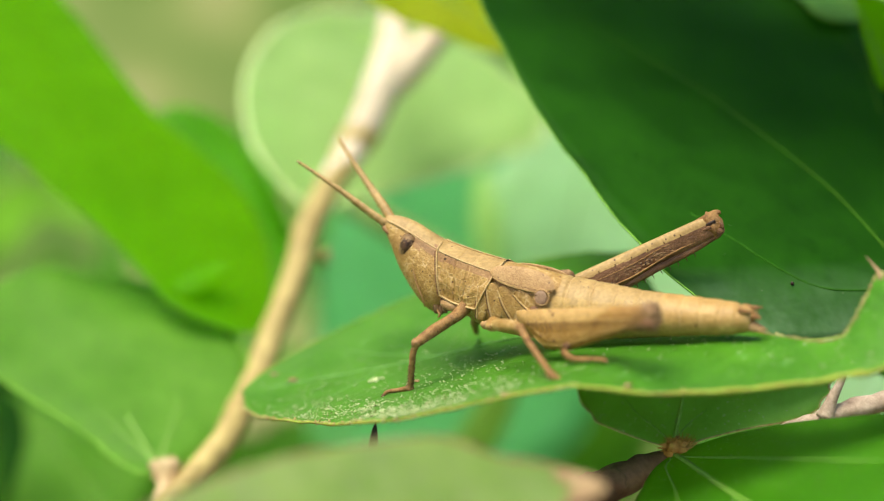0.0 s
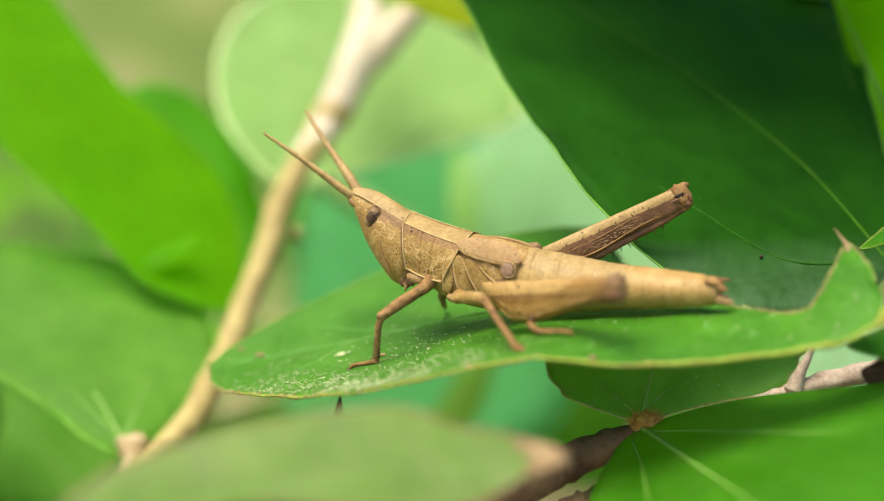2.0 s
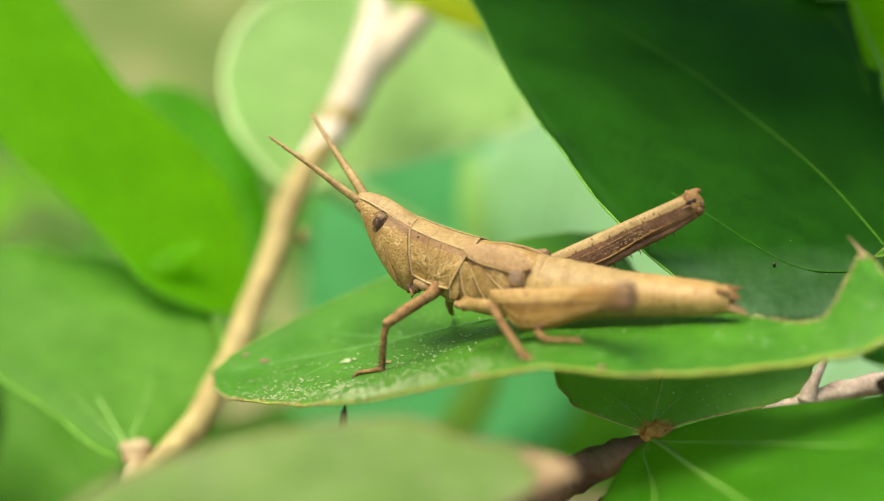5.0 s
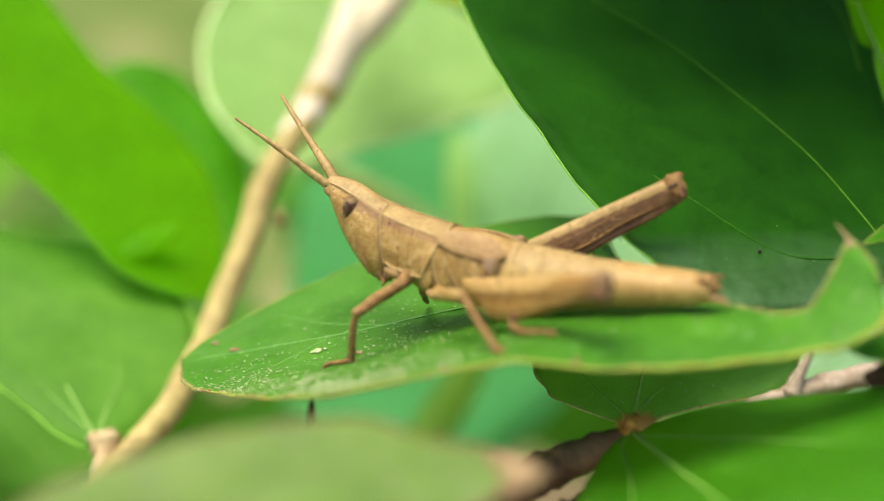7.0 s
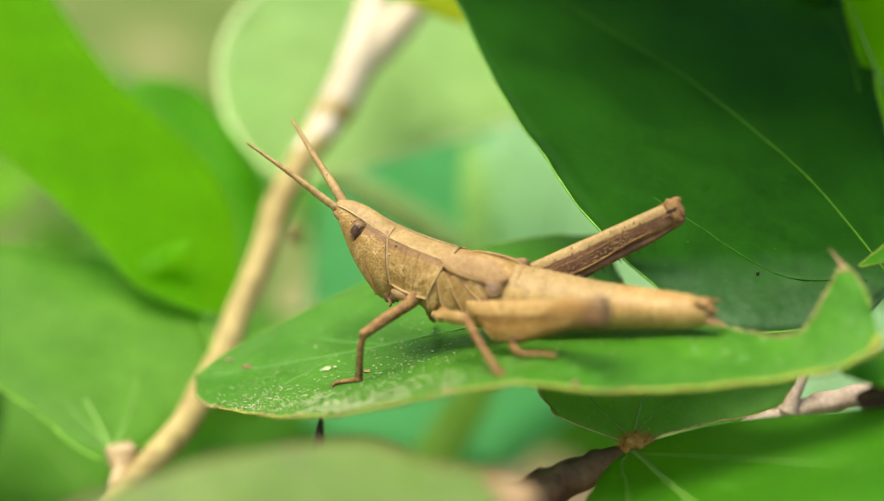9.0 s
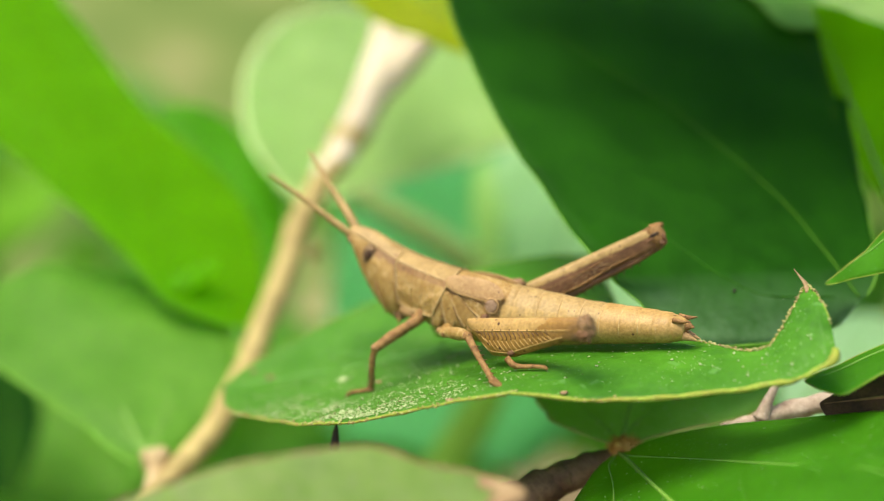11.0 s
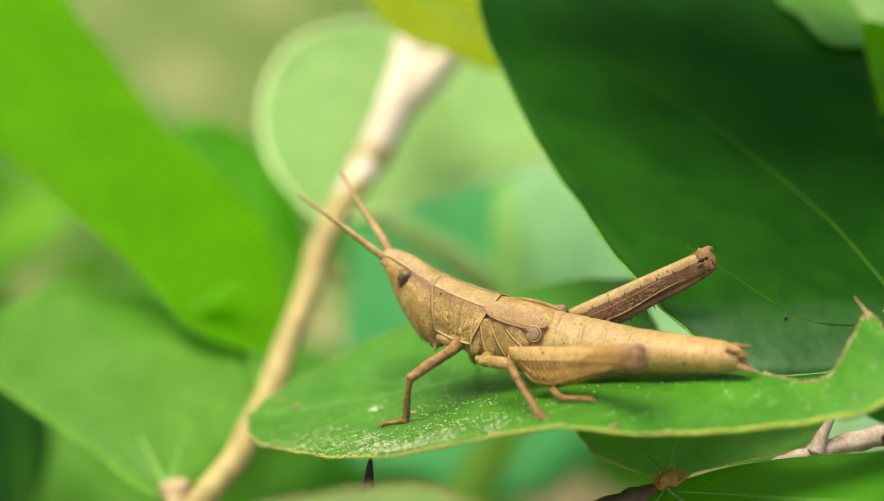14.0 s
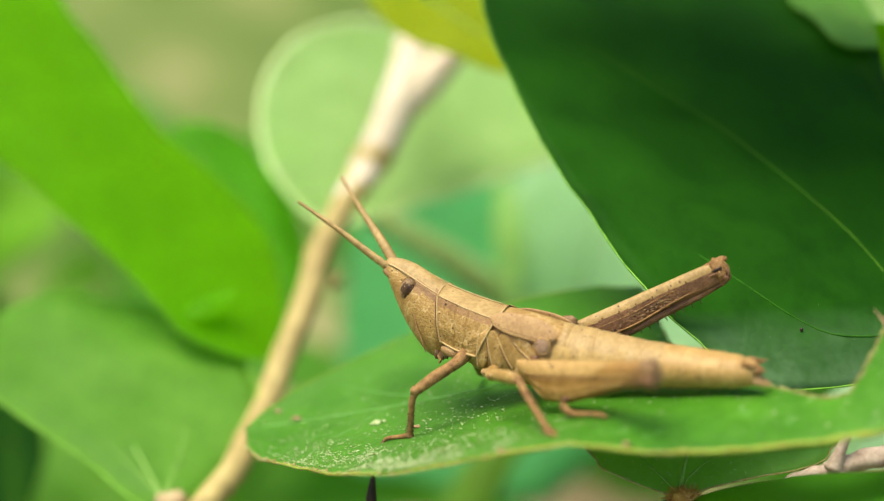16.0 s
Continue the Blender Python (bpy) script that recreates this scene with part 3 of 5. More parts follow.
SPEC = {
    "gap": ((36.8, 58.3, -21.4), (54.2, 78.8, -11.9), (-0.01, -0.42, 0.91), [2.1, 4.1, 5.2, 5.6, 6.0, 6.3, 5.7, 5.0, 4.3], [5.0, 6.1, 6.6, 7.2, 7.7, 7.1, 6.5, 6.0, 3.5]),
    "dark": ((31.7, 7.2, 5.1), (-3.8, 36.2, 34.0), (0.15, -0.60, 0.78), [15.6, 16.3, 16.3, 15.2, 13.6, 12.2, 10.1, 7.7, 5.1], [8.1, 13.4, 18.6, 24.5, 27.5, 28.3, 28.2, 25.0, 16.8]),
    "upper": ((-64.2, 58.5, 36.9), (-26.4, 39.4, -4.4), (0.38, -0.65, 0.65), [7.5, 7.6, 7.6, 7.1, 7.0, 8.3, 9.4, 9.0, 6.2], [8.9, 12.8, 13.0, 11.5, 9.6, 8.7, 7.4, 6.8, 5.9]),
    "lower": ((-33.8, 22.4, -14.4), (-51.2, 43.7, 1.9), (0.12, -0.54, 0.83), [2.7, 3.7, 4.9, 6.4, 7.8, 9.1, 10.5, 11.6, 12.5], [9.3, 12.4, 14.0, 14.6, 14.8, 13.4, 11.6, 9.3, 4.8]),
    "round": ((-23.3, 64.8, 5.7), (-12.0, 98.4, 30.6), (0.37, -0.63, 0.68), [8.7, 12.1, 14.2, 15.1, 15.3, 14.9, 13.2, 9.8, 4.2], [3.7, 7.4, 11.0, 14.6, 17.9, 21.2, 24.1, 23.3, 22.7]),
    "fore": ((-25.3, -34.0, -2.0), (2.3, -25.0, -1.0), (0.15, -0.55, 0.82), [3.0, 4.1, 4.9, 5.3, 5.5, 5.5, 5.3, 3.4, 2.2], [0.2, 0.2, 0.2, 0.4, 1.4, 2.1, 2.6, 2.1, 0.9]),
    "veined": ((10.7, 1.2, -6.6), (17.0, -31.3, -5.3), (-0.35, -0.03, 0.94), [6.9, 10.6, 14.2, 16.8, 18.4, 18.8, 17.8, 15.2, 8.5], [4.0, 6.4, 7.9, 9.1, 9.7, 10.0, 9.7, 9.3, 7.9]),
    "under": ((11.0, 3.8, -6.8), (13.9, 11.2, 0.3), (-0.14, -0.66, 0.74), [5.8, 7.1, 8.3, 8.6, 8.7, 8.8, 7.9, 6.8, 4.3], [2.2, 4.4, 6.5, 8.7, 10.4, 10.8, 11.3, 11.4, 11.0]),
    "yellow": ((-19.0, 60.2, 38.7), (1.0, 50.8, 24.9), (0.1, -0.75, 0.66), [4.3, 5.8, 7.2, 7.8, 8.2, 8.5, 7.6, 6.6, 4.4], [3.3, 4.5, 5.5, 6.1, 6.0, 5.3, 4.4, 3.8, 2.7]),
    "lit": ((39.9, 23.7, 7.8), (32.2, 31.8, 29.9), (0.00, -0.94, 0.35), [0.4, 0.8, 1.2, 1.6, 1.6, 1.3, 1.1, 0.8, 0.4], [4.1, 7.7, 8.4, 9.1, 9.8, 10.6, 9.2, 6.9, 3.8]),
    "tip": ((34.6, -0.2, 14.3), (27.4, 2.5, 7.4), (-0.67, -0.58, 0.47), [1.8, 3.6, 4.4, 3.7, 2.9, 2.3, 1.8, 1.2, 0.7], [0.2, 0.5, 0.6, 0.7, 0.5, 0.2, 0.1, 0.1, 0.1]),
    "low": ((35.8, -5.9, 6.1), (23.9, -6.85, 1.68), (-0.33, -0.14, 0.93), [1.1, 2.2, 3.3, 3.4, 3.2, 3.1, 3.3, 3.8, 3.9], [1.4, 1.6, 1.3, 1.1, 0.9, 0.8, 0.8, 0.7, 0.6]),
    "dead": ((33.7, -7.9, 1.2), (25.4, -5.5, -0.5), (-0.31, -0.94, 0.11), [1.9, 2.4, 2.1, 1.8, 1.8, 1.9, 2.0, 2.0, 1.7], [1.8, 2.6, 2.6, 2.5, 2.3, 1.9, 1.5, 1.0, 0.5]),
    "pale": ((52.7, 63.8, 34.7), (38.3, 58.9, 28.4), (0.17, -0.93, 0.34), [1.1, 2.2, 3.3, 4.4, 5.5, 6.5, 5.6, 4.7, 3.5], [1.4, 2.8, 4.2, 5.6, 6.5, 6.2, 5.9, 5.6, 5.3]),
    "mid": ((-28.7, 66.9, -6.2), (-43.8, 79.2, 17.3), (0.15, -0.83, 0.53), [4.4, 6.3, 6.4, 6.5, 6.6, 6.3, 6.0, 5.4, 4.4], [3.9, 6.3, 7.0, 7.5, 7.4, 7.3, 6.9, 6.5, 4.7]),
    "teal": ((-30.8, 146.6, -48.4), (26.4, 145.8, 7.9), (-0.39, -0.84, 0.38), [10.3, 20.7, 28.7, 34.4, 33.9, 31.9, 28.4, 20.7, 10.6], [12.3, 24.6, 32.9, 33.0, 33.0, 29.5, 25.1, 20.0, 14.7]),
    "olive": ((-53.4, 83.7, -40.4), (-69.9, 93.5, -24.6), (0.24, -0.69, 0.68), [4.0, 7.4, 9.8, 9.1, 8.4, 7.4, 6.0, 4.6, 3.2], [9.0, 8.0, 7.0, 6.0, 5.1, 4.2, 3.3, 2.3, 1.1]),
    "strip": ((-0.8, 100.7, -13.8), (-1.4, 111.8, 7.1), (-0.4, -0.81, 0.42), [0.3, 1.1, 1.4, 1.5, 1.7, 1.9, 1.7, 1.5, 1.3], [1.4, 2.4, 2.6, 2.8, 3.0, 2.9, 2.4, 1.8, 1.3]),
    "corner": ((35.2, 36.6, 28.0), (26.6, 43.1, 34.8), (0.15, -0.6, 0.78), [3.9, 4.9, 5.1, 4.5, 3.9, 3.6, 3.9, 3.3, 2.3], [1.2, 1.5, 2.3, 3.0, 3.9, 4.9, 5.8, 6.8, 7.0]),
    "gloom": ((-64.6, 69.7, -35.5), (-68.6, 80.2, -17.4), (-0.02, -0.87, 0.5), [3.5, 4.7, 5.9, 6.0, 5.8, 5.5, 5.3, 5.1, 4.9], [0.9, 2.2, 2.9, 3.8, 4.4, 4.2, 4.1, 2.0, 0.2]),
    "patch": ((7.3, 98.8, -19.1), (16.5, 111.9, 15.4), (-0.40, -0.81, 0.42), [8.4, 12.4, 13.5, 14.7, 15.8, 15.5, 15.0, 12.5, 8.8], [20.6, 23.5, 25.7, 22.6, 19.6, 15.5, 11.2, 8.2, 5.1]),
}


def spec(key, **more):
    return flat_surface(*SPEC[key], seed=float(len(key) * 7 + ord(key[0])), **more)


dark_plane = spec("dark")


def dark_face(s, v):
    """The dark leaf bends back a little below its lower vein."""
    p = dark_plane(s, v)
    along = table([0, 0.05, 0.1, 0.165, 0.24, 0.32, 0.45], [0, 0.3, 0.45, 0.5, 0.54, 0.6, 0.8], s)
    return p - Vector((0.15, -0.60, 0.78)) * (max(0.0, v - along) * 16 * 0.14 * max(0.0, 1 - s / 0.34))


# here the lime margin stands for light coming through the edge
dark_leaf = build_leaf(dark_face, "large green leaf behind the grasshopper, shade and sheen in its colour", LEAF_DARK, veins=([(0.005, 0.0), (0.095, -0.19), (0.205, -0.23), (0.3, -0.2), (0.41, -0.16), (0.5, -0.14), (0.62, -0.09), (0.8, -0.04)], [(0.3, -0.88), (0.38, -0.87), (0.45, -0.86), (0.52, -0.85)]), vein_mat=VEIN_DIM, rib=0, vein_size=0.22, thick=-0.25, margin=(MARGIN_LIME, 0.09))
bm = bmesh.new()
tube(bm, [(*(dark_face(s, v) - Vector((0.15, -0.60, 0.78)) * 0.03), 0.075) for s, v in ((0.03, 0.2), (0.05, 0.3), (0.1, 0.45), (0.165, 0.5), (0.24, 0.54), (0.32, 0.6))], 6, steps=4)
part("vein", bm, VEIN_DEEP, dark_leaf)
build_leaf(spec("upper"), "bright lime-green leaf with light shining through", LEAF_LIME, vein_mat=MARGIN_LIME, rib=0, thick=-0.25)
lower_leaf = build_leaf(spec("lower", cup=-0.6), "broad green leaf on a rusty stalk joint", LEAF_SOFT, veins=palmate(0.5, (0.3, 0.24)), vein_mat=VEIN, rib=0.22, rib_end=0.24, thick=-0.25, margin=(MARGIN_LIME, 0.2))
build_leaf(spec("round"), "round pale green backlit leaf behind the tan twig", LEAF_PALE, margin=(RIM_PALE, 0.5), rib=0.3, thick=-0.25)
fore_leaf = build_leaf(spec("fore"), "dusty pale green leaf with a browned tip", LEAF_DUSTY, margin=(DEAD, 0.12), rib=0.2, thick=-0.2)
bm = bmesh.new()
tipf = spec("fore")
rows_ = []
for q in np.linspace(0.0, 1.0, 14):
    rows_.append([bm.verts.new(tipf(0.91 + 0.07 * noise.noise(Vector((v * 2.5, 0, 3))) + (0.085 - 0.07 * noise.noise(Vector((v * 2.5, 0, 3)))) * q, float(v)) + Vector((0, -0.05, 0.08))) for v in np.linspace(-0.97, 0.97, 13)])
skin(bm, rows_, False, False)
part("browned_tip", bm, DEAD, fore_leaf, "browned withered tip")
veined_leaf = build_leaf(spec("veined"), "glossy green leaf with pale veins from a rusty stalk joint", LEAF_MAIN, veins=([(0.02, -0.3), (0.06, -0.5), (0.185, -0.4), (0.35, -0.47), (0.53, -0.57), (0.7, -0.66)], [(0.02, 0.0), (0.067, 0.1), (0.176, 0.26), (0.316, 0.37), (0.459, 0.46), (0.66, 0.66), (0.8, 0.8)]), vein_mat=VEIN, rib=0.22, thick=-0.25, margin=None)
# lightened colour makes up for the shade of the leaf above
under_leaf = build_leaf(spec("under"), "green leaf rising behind the rusty stalk joint, colour lightened against the shade", LEAF_LIGHTENED, veins=([(0.03, 0.05), (0.144, 0.25), (0.247, 0.41), (0.4, 0.58)], [(0.03, -0.05), (0.184, -0.16), (0.334, -0.24), (0.6, -0.38)]), vein_mat=VEIN, rib=0.2, thick=-0.25, margin=(MARGIN_CRUST, 0.1))


def specks(leaf, face, count, sizes, low=(0.05, -0.95), high=(0.95, 0.95)):
    """Pale specks scattered over a leaf."""
    bm = bmesh.new()
    for k in range(count):
        s, v, r = rng.uniform(low[0], high[0]), rng.uniform(low[1], high[1]), rng.choice(sizes)
        out = (face(s + 0.01, v) - face(s - 0.01, v)).cross(face(s, v * 0.9 + 0.01) - face(s, v * 0.9 - 0.01)).normalized()
        blob(bm, face(s, v) + (out if out.z > 0 else -out) * 0.05, (r, r * rng.uniform(0.6, 1.5), r * 0.8), u=4, v=3)
    tagged(part("dust", bm, DUST, leaf, "pale dust grains"), kind="stuff")


specks(under_leaf, spec("under"), 260, (0.03, 0.04, 0.05, 0.07, 0.09))
specks(veined_leaf, spec("veined"), 220, (0.03, 0.04, 0.05, 0.06))
specks(dark_leaf, dark_face, 6, (0.03, 0.04, 0.05), (0.05, 0.2), (0.3, 0.9))
bm = bmesh.new()
blob(bm, dark_face(0.13, 0.52) + Vector((0.02, -0.08, 0.1)), (0.13, 0.1, 0.16), rough=0.5)
part("dead_spot", bm, THORN, dark_leaf, "tiny black speck")
build_leaf(spec("yellow"), "yellowing leaf hanging above the twig", LEAF_YELLOW, rib=0.3, thick=-0.25, margin=None)
build_leaf(spec("lit"), "yellow-green sunlit leaf beside the dark leaf", LEAF_LIME, rib=0.3, thick=-0.25, margin=None)
build_leaf(spec("tip"), "small curled green leaf tip", LEAF_MAIN, rib=0.12, thick=-0.2, rows=24, cols=10, margin=(MARGIN, 0.05))
build_leaf(spec("low"), "green leaf edge over a dead brown leaf", LEAF_MAIN, rib=0.12, thick=-0.2, rows=24, cols=10, margin=(MARGIN, 0.05))
build_leaf(spec("dead"), "dead dark brown leaf on the grey twig", DEAD_DARK, rib=0.2, vein_mat=TWIG_BROWN, thick=-0.2, margin=None, rows=24, cols=10)
build_leaf(spec("pale"), "pale leaf far behind the dark leaf", LEAF_PALE, rib=0.2, thick=-0.25, margin=None, rows=24, cols=10)
build_leaf(spec("mid"), "blurred green leaf between the lime leaf and the twig", LEAF_GRASS, rib=0.3, thick=-0.25, margin=None, rows=24, cols=10)
build_leaf(spec("teal"), "large bluish green leaf underside in the distance", LEAF_BLUE, rib=0.5, thick=-0.3, margin=None, rows=24, cols=10)
# shadow leaf: its dark colour makes the gloom of the low corner
build_leaf(spec("gloom"), "dark leaf added low down, shade put into its colour", LEAF_SHADED, rib=0.3, vein_mat=VEIN_DIM, thick=-0.3, margin=None, rows=24, cols=10)
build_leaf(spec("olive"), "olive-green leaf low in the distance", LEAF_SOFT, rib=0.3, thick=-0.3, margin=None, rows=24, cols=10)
# added leaflet stands for a fleck of sun on the lime leaf
build_leaf(flat_surface((-36.0, 39.0, -0.6), (-29.5, 39.5, 2.6), (0.3, -0.7, 0.6), [1.2, 1.7, 1.2], [1.2, 1.7, 1.2]), "sunfleck at the end of the lime leaf, made as a leaflet", LEAF_LIME, rib=0, margin=None, rows=12, cols=6)
build_leaf(spec("gap"), "pale backlit leaf low behind the thorny twig", LEAF_MINT, rib=0.3, thick=-0.3, margin=None, rows=24, cols=10)
build_leaf(spec("strip"), "narrow yellow-green leaf in the distance", LEAF_PALE, rib=0.2, thick=-0.3, margin=None, rows=24, cols=8)
# bright lobe laid over the dark leaf in place of its sunlit corner
build_leaf(spec("corner"), "sunlit patch of the dark leaf, made as a bright lobe", LEAF_LIGHTENED, veins=pinnate(4), vein_mat=VEIN, rib=0.2, thick=-0.2, margin=None, rows=24, cols=12)
build_leaf(spec("patch"), "pale mint-green leaf in the distance", LEAF_MINT, rib=0.3, thick=-0.3, margin=None, rows=24, cols=10)


# leaves added overhead, out of view, to shade the dark leaf
for at, to, w in (((62, 13.5, 41), (1, 15.5, 43), 8), ((62, 24, 44), (-10, 27, 47), 9.5)):
    build_leaf(flat_surface(at, to, (0.1, -0.2, 1), [w * q for q in (0.6, 0.9, 1, 0.95, 0.6)], [w * q for q in (0.6, 0.9, 1, 0.95, 0.6)], arch=3), "unseen leaf added overhead to shade the dark leaf", LEAF_SHADED, rib=0.3, thick=0.25, margin=None, rows=20, cols=8)


# ---- twigs ----
def twig(name, label, mat, pts, n=12, rough=0.12, knots=(), zones=(), fork=None):
    ob = thing(name, pts[0][:3], label, "twig", "twigs of the bush")
    bm = bmesh.new()
    tube(bm, pts, n, steps=10, rough=rough, seed=len(pts))
    part("stem", bm, mat, ob, zones=zones)
    if fork:
        bm = bmesh.new()
        tube(bm, fork, n, steps=10, rough=rough, seed=2.0)
        part("side_branch", bm, zones[0][0] if zones else mat, ob)
    for at, size in knots:
        bm = bmesh.new()
        blob(bm, at, size, rough=0.3)
        part("bud", bm, mat, ob)
    return ob


# the upper stem and fork take the pale tone as a painted highlight
twig("twig", "tan woody twig forking at the top behind the leaves", TWIG,
     [(-13.2, 79.0, 31.6, 1.7), (-13.6, 76.0, 27.6, 1.9), (-13.7, 72.0, 23.6, 2.5), (-15.6, 66.5, 18.2, 2.3), (-17.5, 62.5, 14.2, 2.1), (-20.2, 56.0, 9.7, 1.55), (-22.3, 50.0, 5.2, 1.5), (-23.2, 45.0, 1.1, 1.42), (-25.0, 40.0, -4.1, 1.4), (-26.6, 35.0, -8.7, 1.4), (-27.6, 30.0, -10.9, 1.4), (-28.5, 26.0, -12.7, 1.35), (-30.9, 22.0, -15.1, 1.3), (-32.6, 19.0, -17.3, 1.4), (-35.5, 14.0, -21.5, 1.6)],
     knots=[((-23.4, 50.5, 4.6), (0.9, 0.9, 1.2)), ((-20.6, 49.5, 2.0), (0.8, 0.8, 1.0)), ((-17.6, 62, 14.2), (2.5, 2.4, 2.0))], zones=((TWIG_PALE, lambda c: c.z > 12 + 4 * noise.noise(c * 0.3)),),
     fork=[(-15.2, 67.5, 18.9, 1.8), (-12.4, 70.5, 22.0, 2.2), (-9.6, 73.0, 25.0, 1.9), (-6.5, 76.0, 28.9, 1.6)])
twig("twig", "blurred olive-tan stem far behind the grasshopper", TWIG_FAR, [(-26.0, 108.0, 4.4, 1.5), (-15.4, 108.0, -1.8, 1.9), (-8.3, 108.0, -6.2, 2.3), (2.0, 108.0, -13.4, 2.6)], rough=0.1)
twig("twig", "pale green shoot far behind the grasshopper", LEAF_SHOOT, [(2.4, 85.0, -18.1, 1.8), (-0.4, 85.0, -24.9, 2.6), (-4.0, 85.0, -31.3, 3.0), (-8.6, 85.0, -39.4, 3.2)], rough=0.1, knots=[((-4.0, 85.0, -31.3), (2.2, 2.0, 2.6))])
stalk = twig("leaf_stalk", "short tan stalk joint under the broad leaf", STALK, [(-33.7, 22.9, -13.4, 0.9), (-33.4, 22.6, -14.2, 1.25), (-33.1, 21.6, -15.4, 1.1), (-32.8, 20.2, -16.6, 1.15), (-32.7, 19.2, -17.6, 1.2)], rough=0.4, knots=[((-34.3, 22.6, -14.0), (0.7, 0.7, 0.6)), ((-32.6, 22.4, -13.9), (0.7, 0.6, 0.6))])
twig("twig", "dark brown twig under the glossy leaf", TWIG_BROWN, [(11.2, 2.6, -7.0, 0.7), (8.1, 1.0, -7.9, 1.2), (3.2, -2.0, -9.1, 1.6), (-1.6, -6.0, -10.4, 1.6), (-5.5, -9.0, -11.8, 1.6)], rough=0.25, knots=[((5.5, -1.0, -8.2), (1.3, 1.2, 1.1)), ((-4.5, -9.0, -13.0), (1.2, 1.2, 1.8))])
twig("twig", "rusty brown side twig", TWIG_RUST, [(9.5, 0.5, -10.2, 0.9), (7.4, -1.5, -11.2, 1.0), (3.2, -4.5, -12.0, 1.0), (-3.5, -8.5, -12.9, 1.0)], rough=0.25, knots=[((5.5, -3.0, -11.5), (0.9, 0.9, 1.1))])
grey = twig("thorny_twig", "grey-brown thorny twig beside the bitten leaf", TWIG_GREY, [(18.7, 1.0, -4.6, 0.3), (19.7, 1.0, -4.3, 0.45), (21.5, 1.0, -3.9, 0.6), (22.9, 1.0, -3.5, 0.75), (26.5, 1.0, -2.4, 0.8), (31.1, 1.0, -1.3, 0.9), (34.8, 1.0, -0.7, 0.95)], rough=0.35, knots=[((22.5, 1.0, -3.6), (1.0, 0.9, 0.8))])
bm = bmesh.new()
tube(bm, [(22.2, 0.6, -3.5, 0.75), (22.7, 0.6, -2.0, 0.45), (23.4, 0.6, -0.4, 0.28), (23.9, 0.6, 1.2, 0.05)], 8)
part("thorn", bm, TWIG_GREY, grey, "pointed grey thorn")
spike = thing("thorn", (-12.7, -0.8, -6), "dark pointed thorn below the leaf", "thorn")
bm = bmesh.new()
tube(bm, [(-13.0, -0.5, -9.2, 0.46), (-12.75, -0.8, -6.1, 0.44), (-12.6, -0.8, -4.3, 0.24), (-12.5, -0.8, -3.5, 0.03)], 8)
part("thorn_point", bm, THORN, spike)
twig("twig", "pale grey twig low under the leaves", TWIG_GREY, [(-27.5, -1.0, -17.2, 0.9), (-25.2, 0.0, -16.3, 1.0), (-22.6, 0.5, -15.7, 1.15), (-19.6, 1.0, -15.4, 1.2), (-16.0, 2.0, -15.8, 1.2), (-11.0, 3.0, -17.0, 1.2)], rough=0.35, knots=[((-20.5, 0.6, -15.0), (1.4, 1.0, 0.9))])
joint = thing("stalk_joint", (11.2, 1.6, -6.4), "rusty hairy joint where two leaves meet", "stalk joint")
bm = bmesh.new()
blob(bm, (11.2, 1.6, -6.4), (1.3, 1.0, 0.85), rough=0.5, u=18, v=12)
part("joint", bm, NODE, joint)
bm = bmesh.new()
for k in range(200):
    d = Vector((rng.gauss(0, 1), rng.gauss(0, 0.8), abs(rng.gauss(0, 0.8)))).normalized()
    p = Vector((11.2, 1.6, -6.4)) + Vector((d.x * 1.2, d.y * 0.9, d.z * 0.7))
    q = p + d * rng.uniform(0.3, 0.8)
    tube(bm, [(*p, 0.035), (*((p + q) / 2 + Vector((0, 0, 0.05))), 0.03), (*q, 0.008)], 4, steps=1)
tagged(part("hairs", bm, NODE, joint), kind="stuff")


# ---- the grasshopper: F towards its head, S towards its left flank ----
YAW = radians(25)
FWD, SIDE, MID = Vector((-math.cos(YAW), math.sin(YAW), 0)), Vector((-math.sin(YAW), -math.cos(YAW), 0)), Vector((0.5, 2.6, 0))
UP = Vector((0, 0, 1))


def at_body(f, s, z):
    return MID + FWD * f + SIDE * s + UP * z


def hull(bm, stations, n=28, roof=1.0, square=2.4, fine=3, ring=None):
    """A body skin through stations (f, z top, z bottom, half width); ring adds a ripple by f."""
    rings = []
    for f, top, low, w in spline(stations, fine):
        c, h = (top + low) / 2, (top - low) / 2
        g = ring(f) if ring else 1.0
        one = []
        for j in range(n):
            a = 2 * math.pi * j / n
            ca, sa = math.cos(a), math.sin(a)
            x = math.copysign(abs(ca) ** (2 / square), ca)
            y = math.copysign(abs(sa) ** (2 / square), sa)
            if y > 0:
                x *= 1 - (1 - roof) * y**2
            one.append(bm.verts.new(at_body(f, x * w * g, c + y * h * g)))
        rings.append(one)
    skin(bm, rings)


def body_place(c):
    d = c - MID
    return d.dot(FWD), d.dot(SIDE), d.z


# paler crown: straw pigment with some light from above in the colour
def crown(c):
    f, side, z = body_place(c)
    return z > 9.02 + (f - 8.3) * 0.40


def cheek_band(c):
    f, side, z = body_place(c)
    return f < 11.2 and 8.25 + (f - 8.3) * 0.40 < z <= 9.02 + (f - 8.3) * 0.40


def eye_ring(sg):
    """The mottled border of an eye, uneven round its dark middle."""
    mid = at_body(11.2, sg * 1.7, 9.2)
    return lambda c: (c - mid).length > 0.52 + 0.6 * noise.noise(c * 4.5)


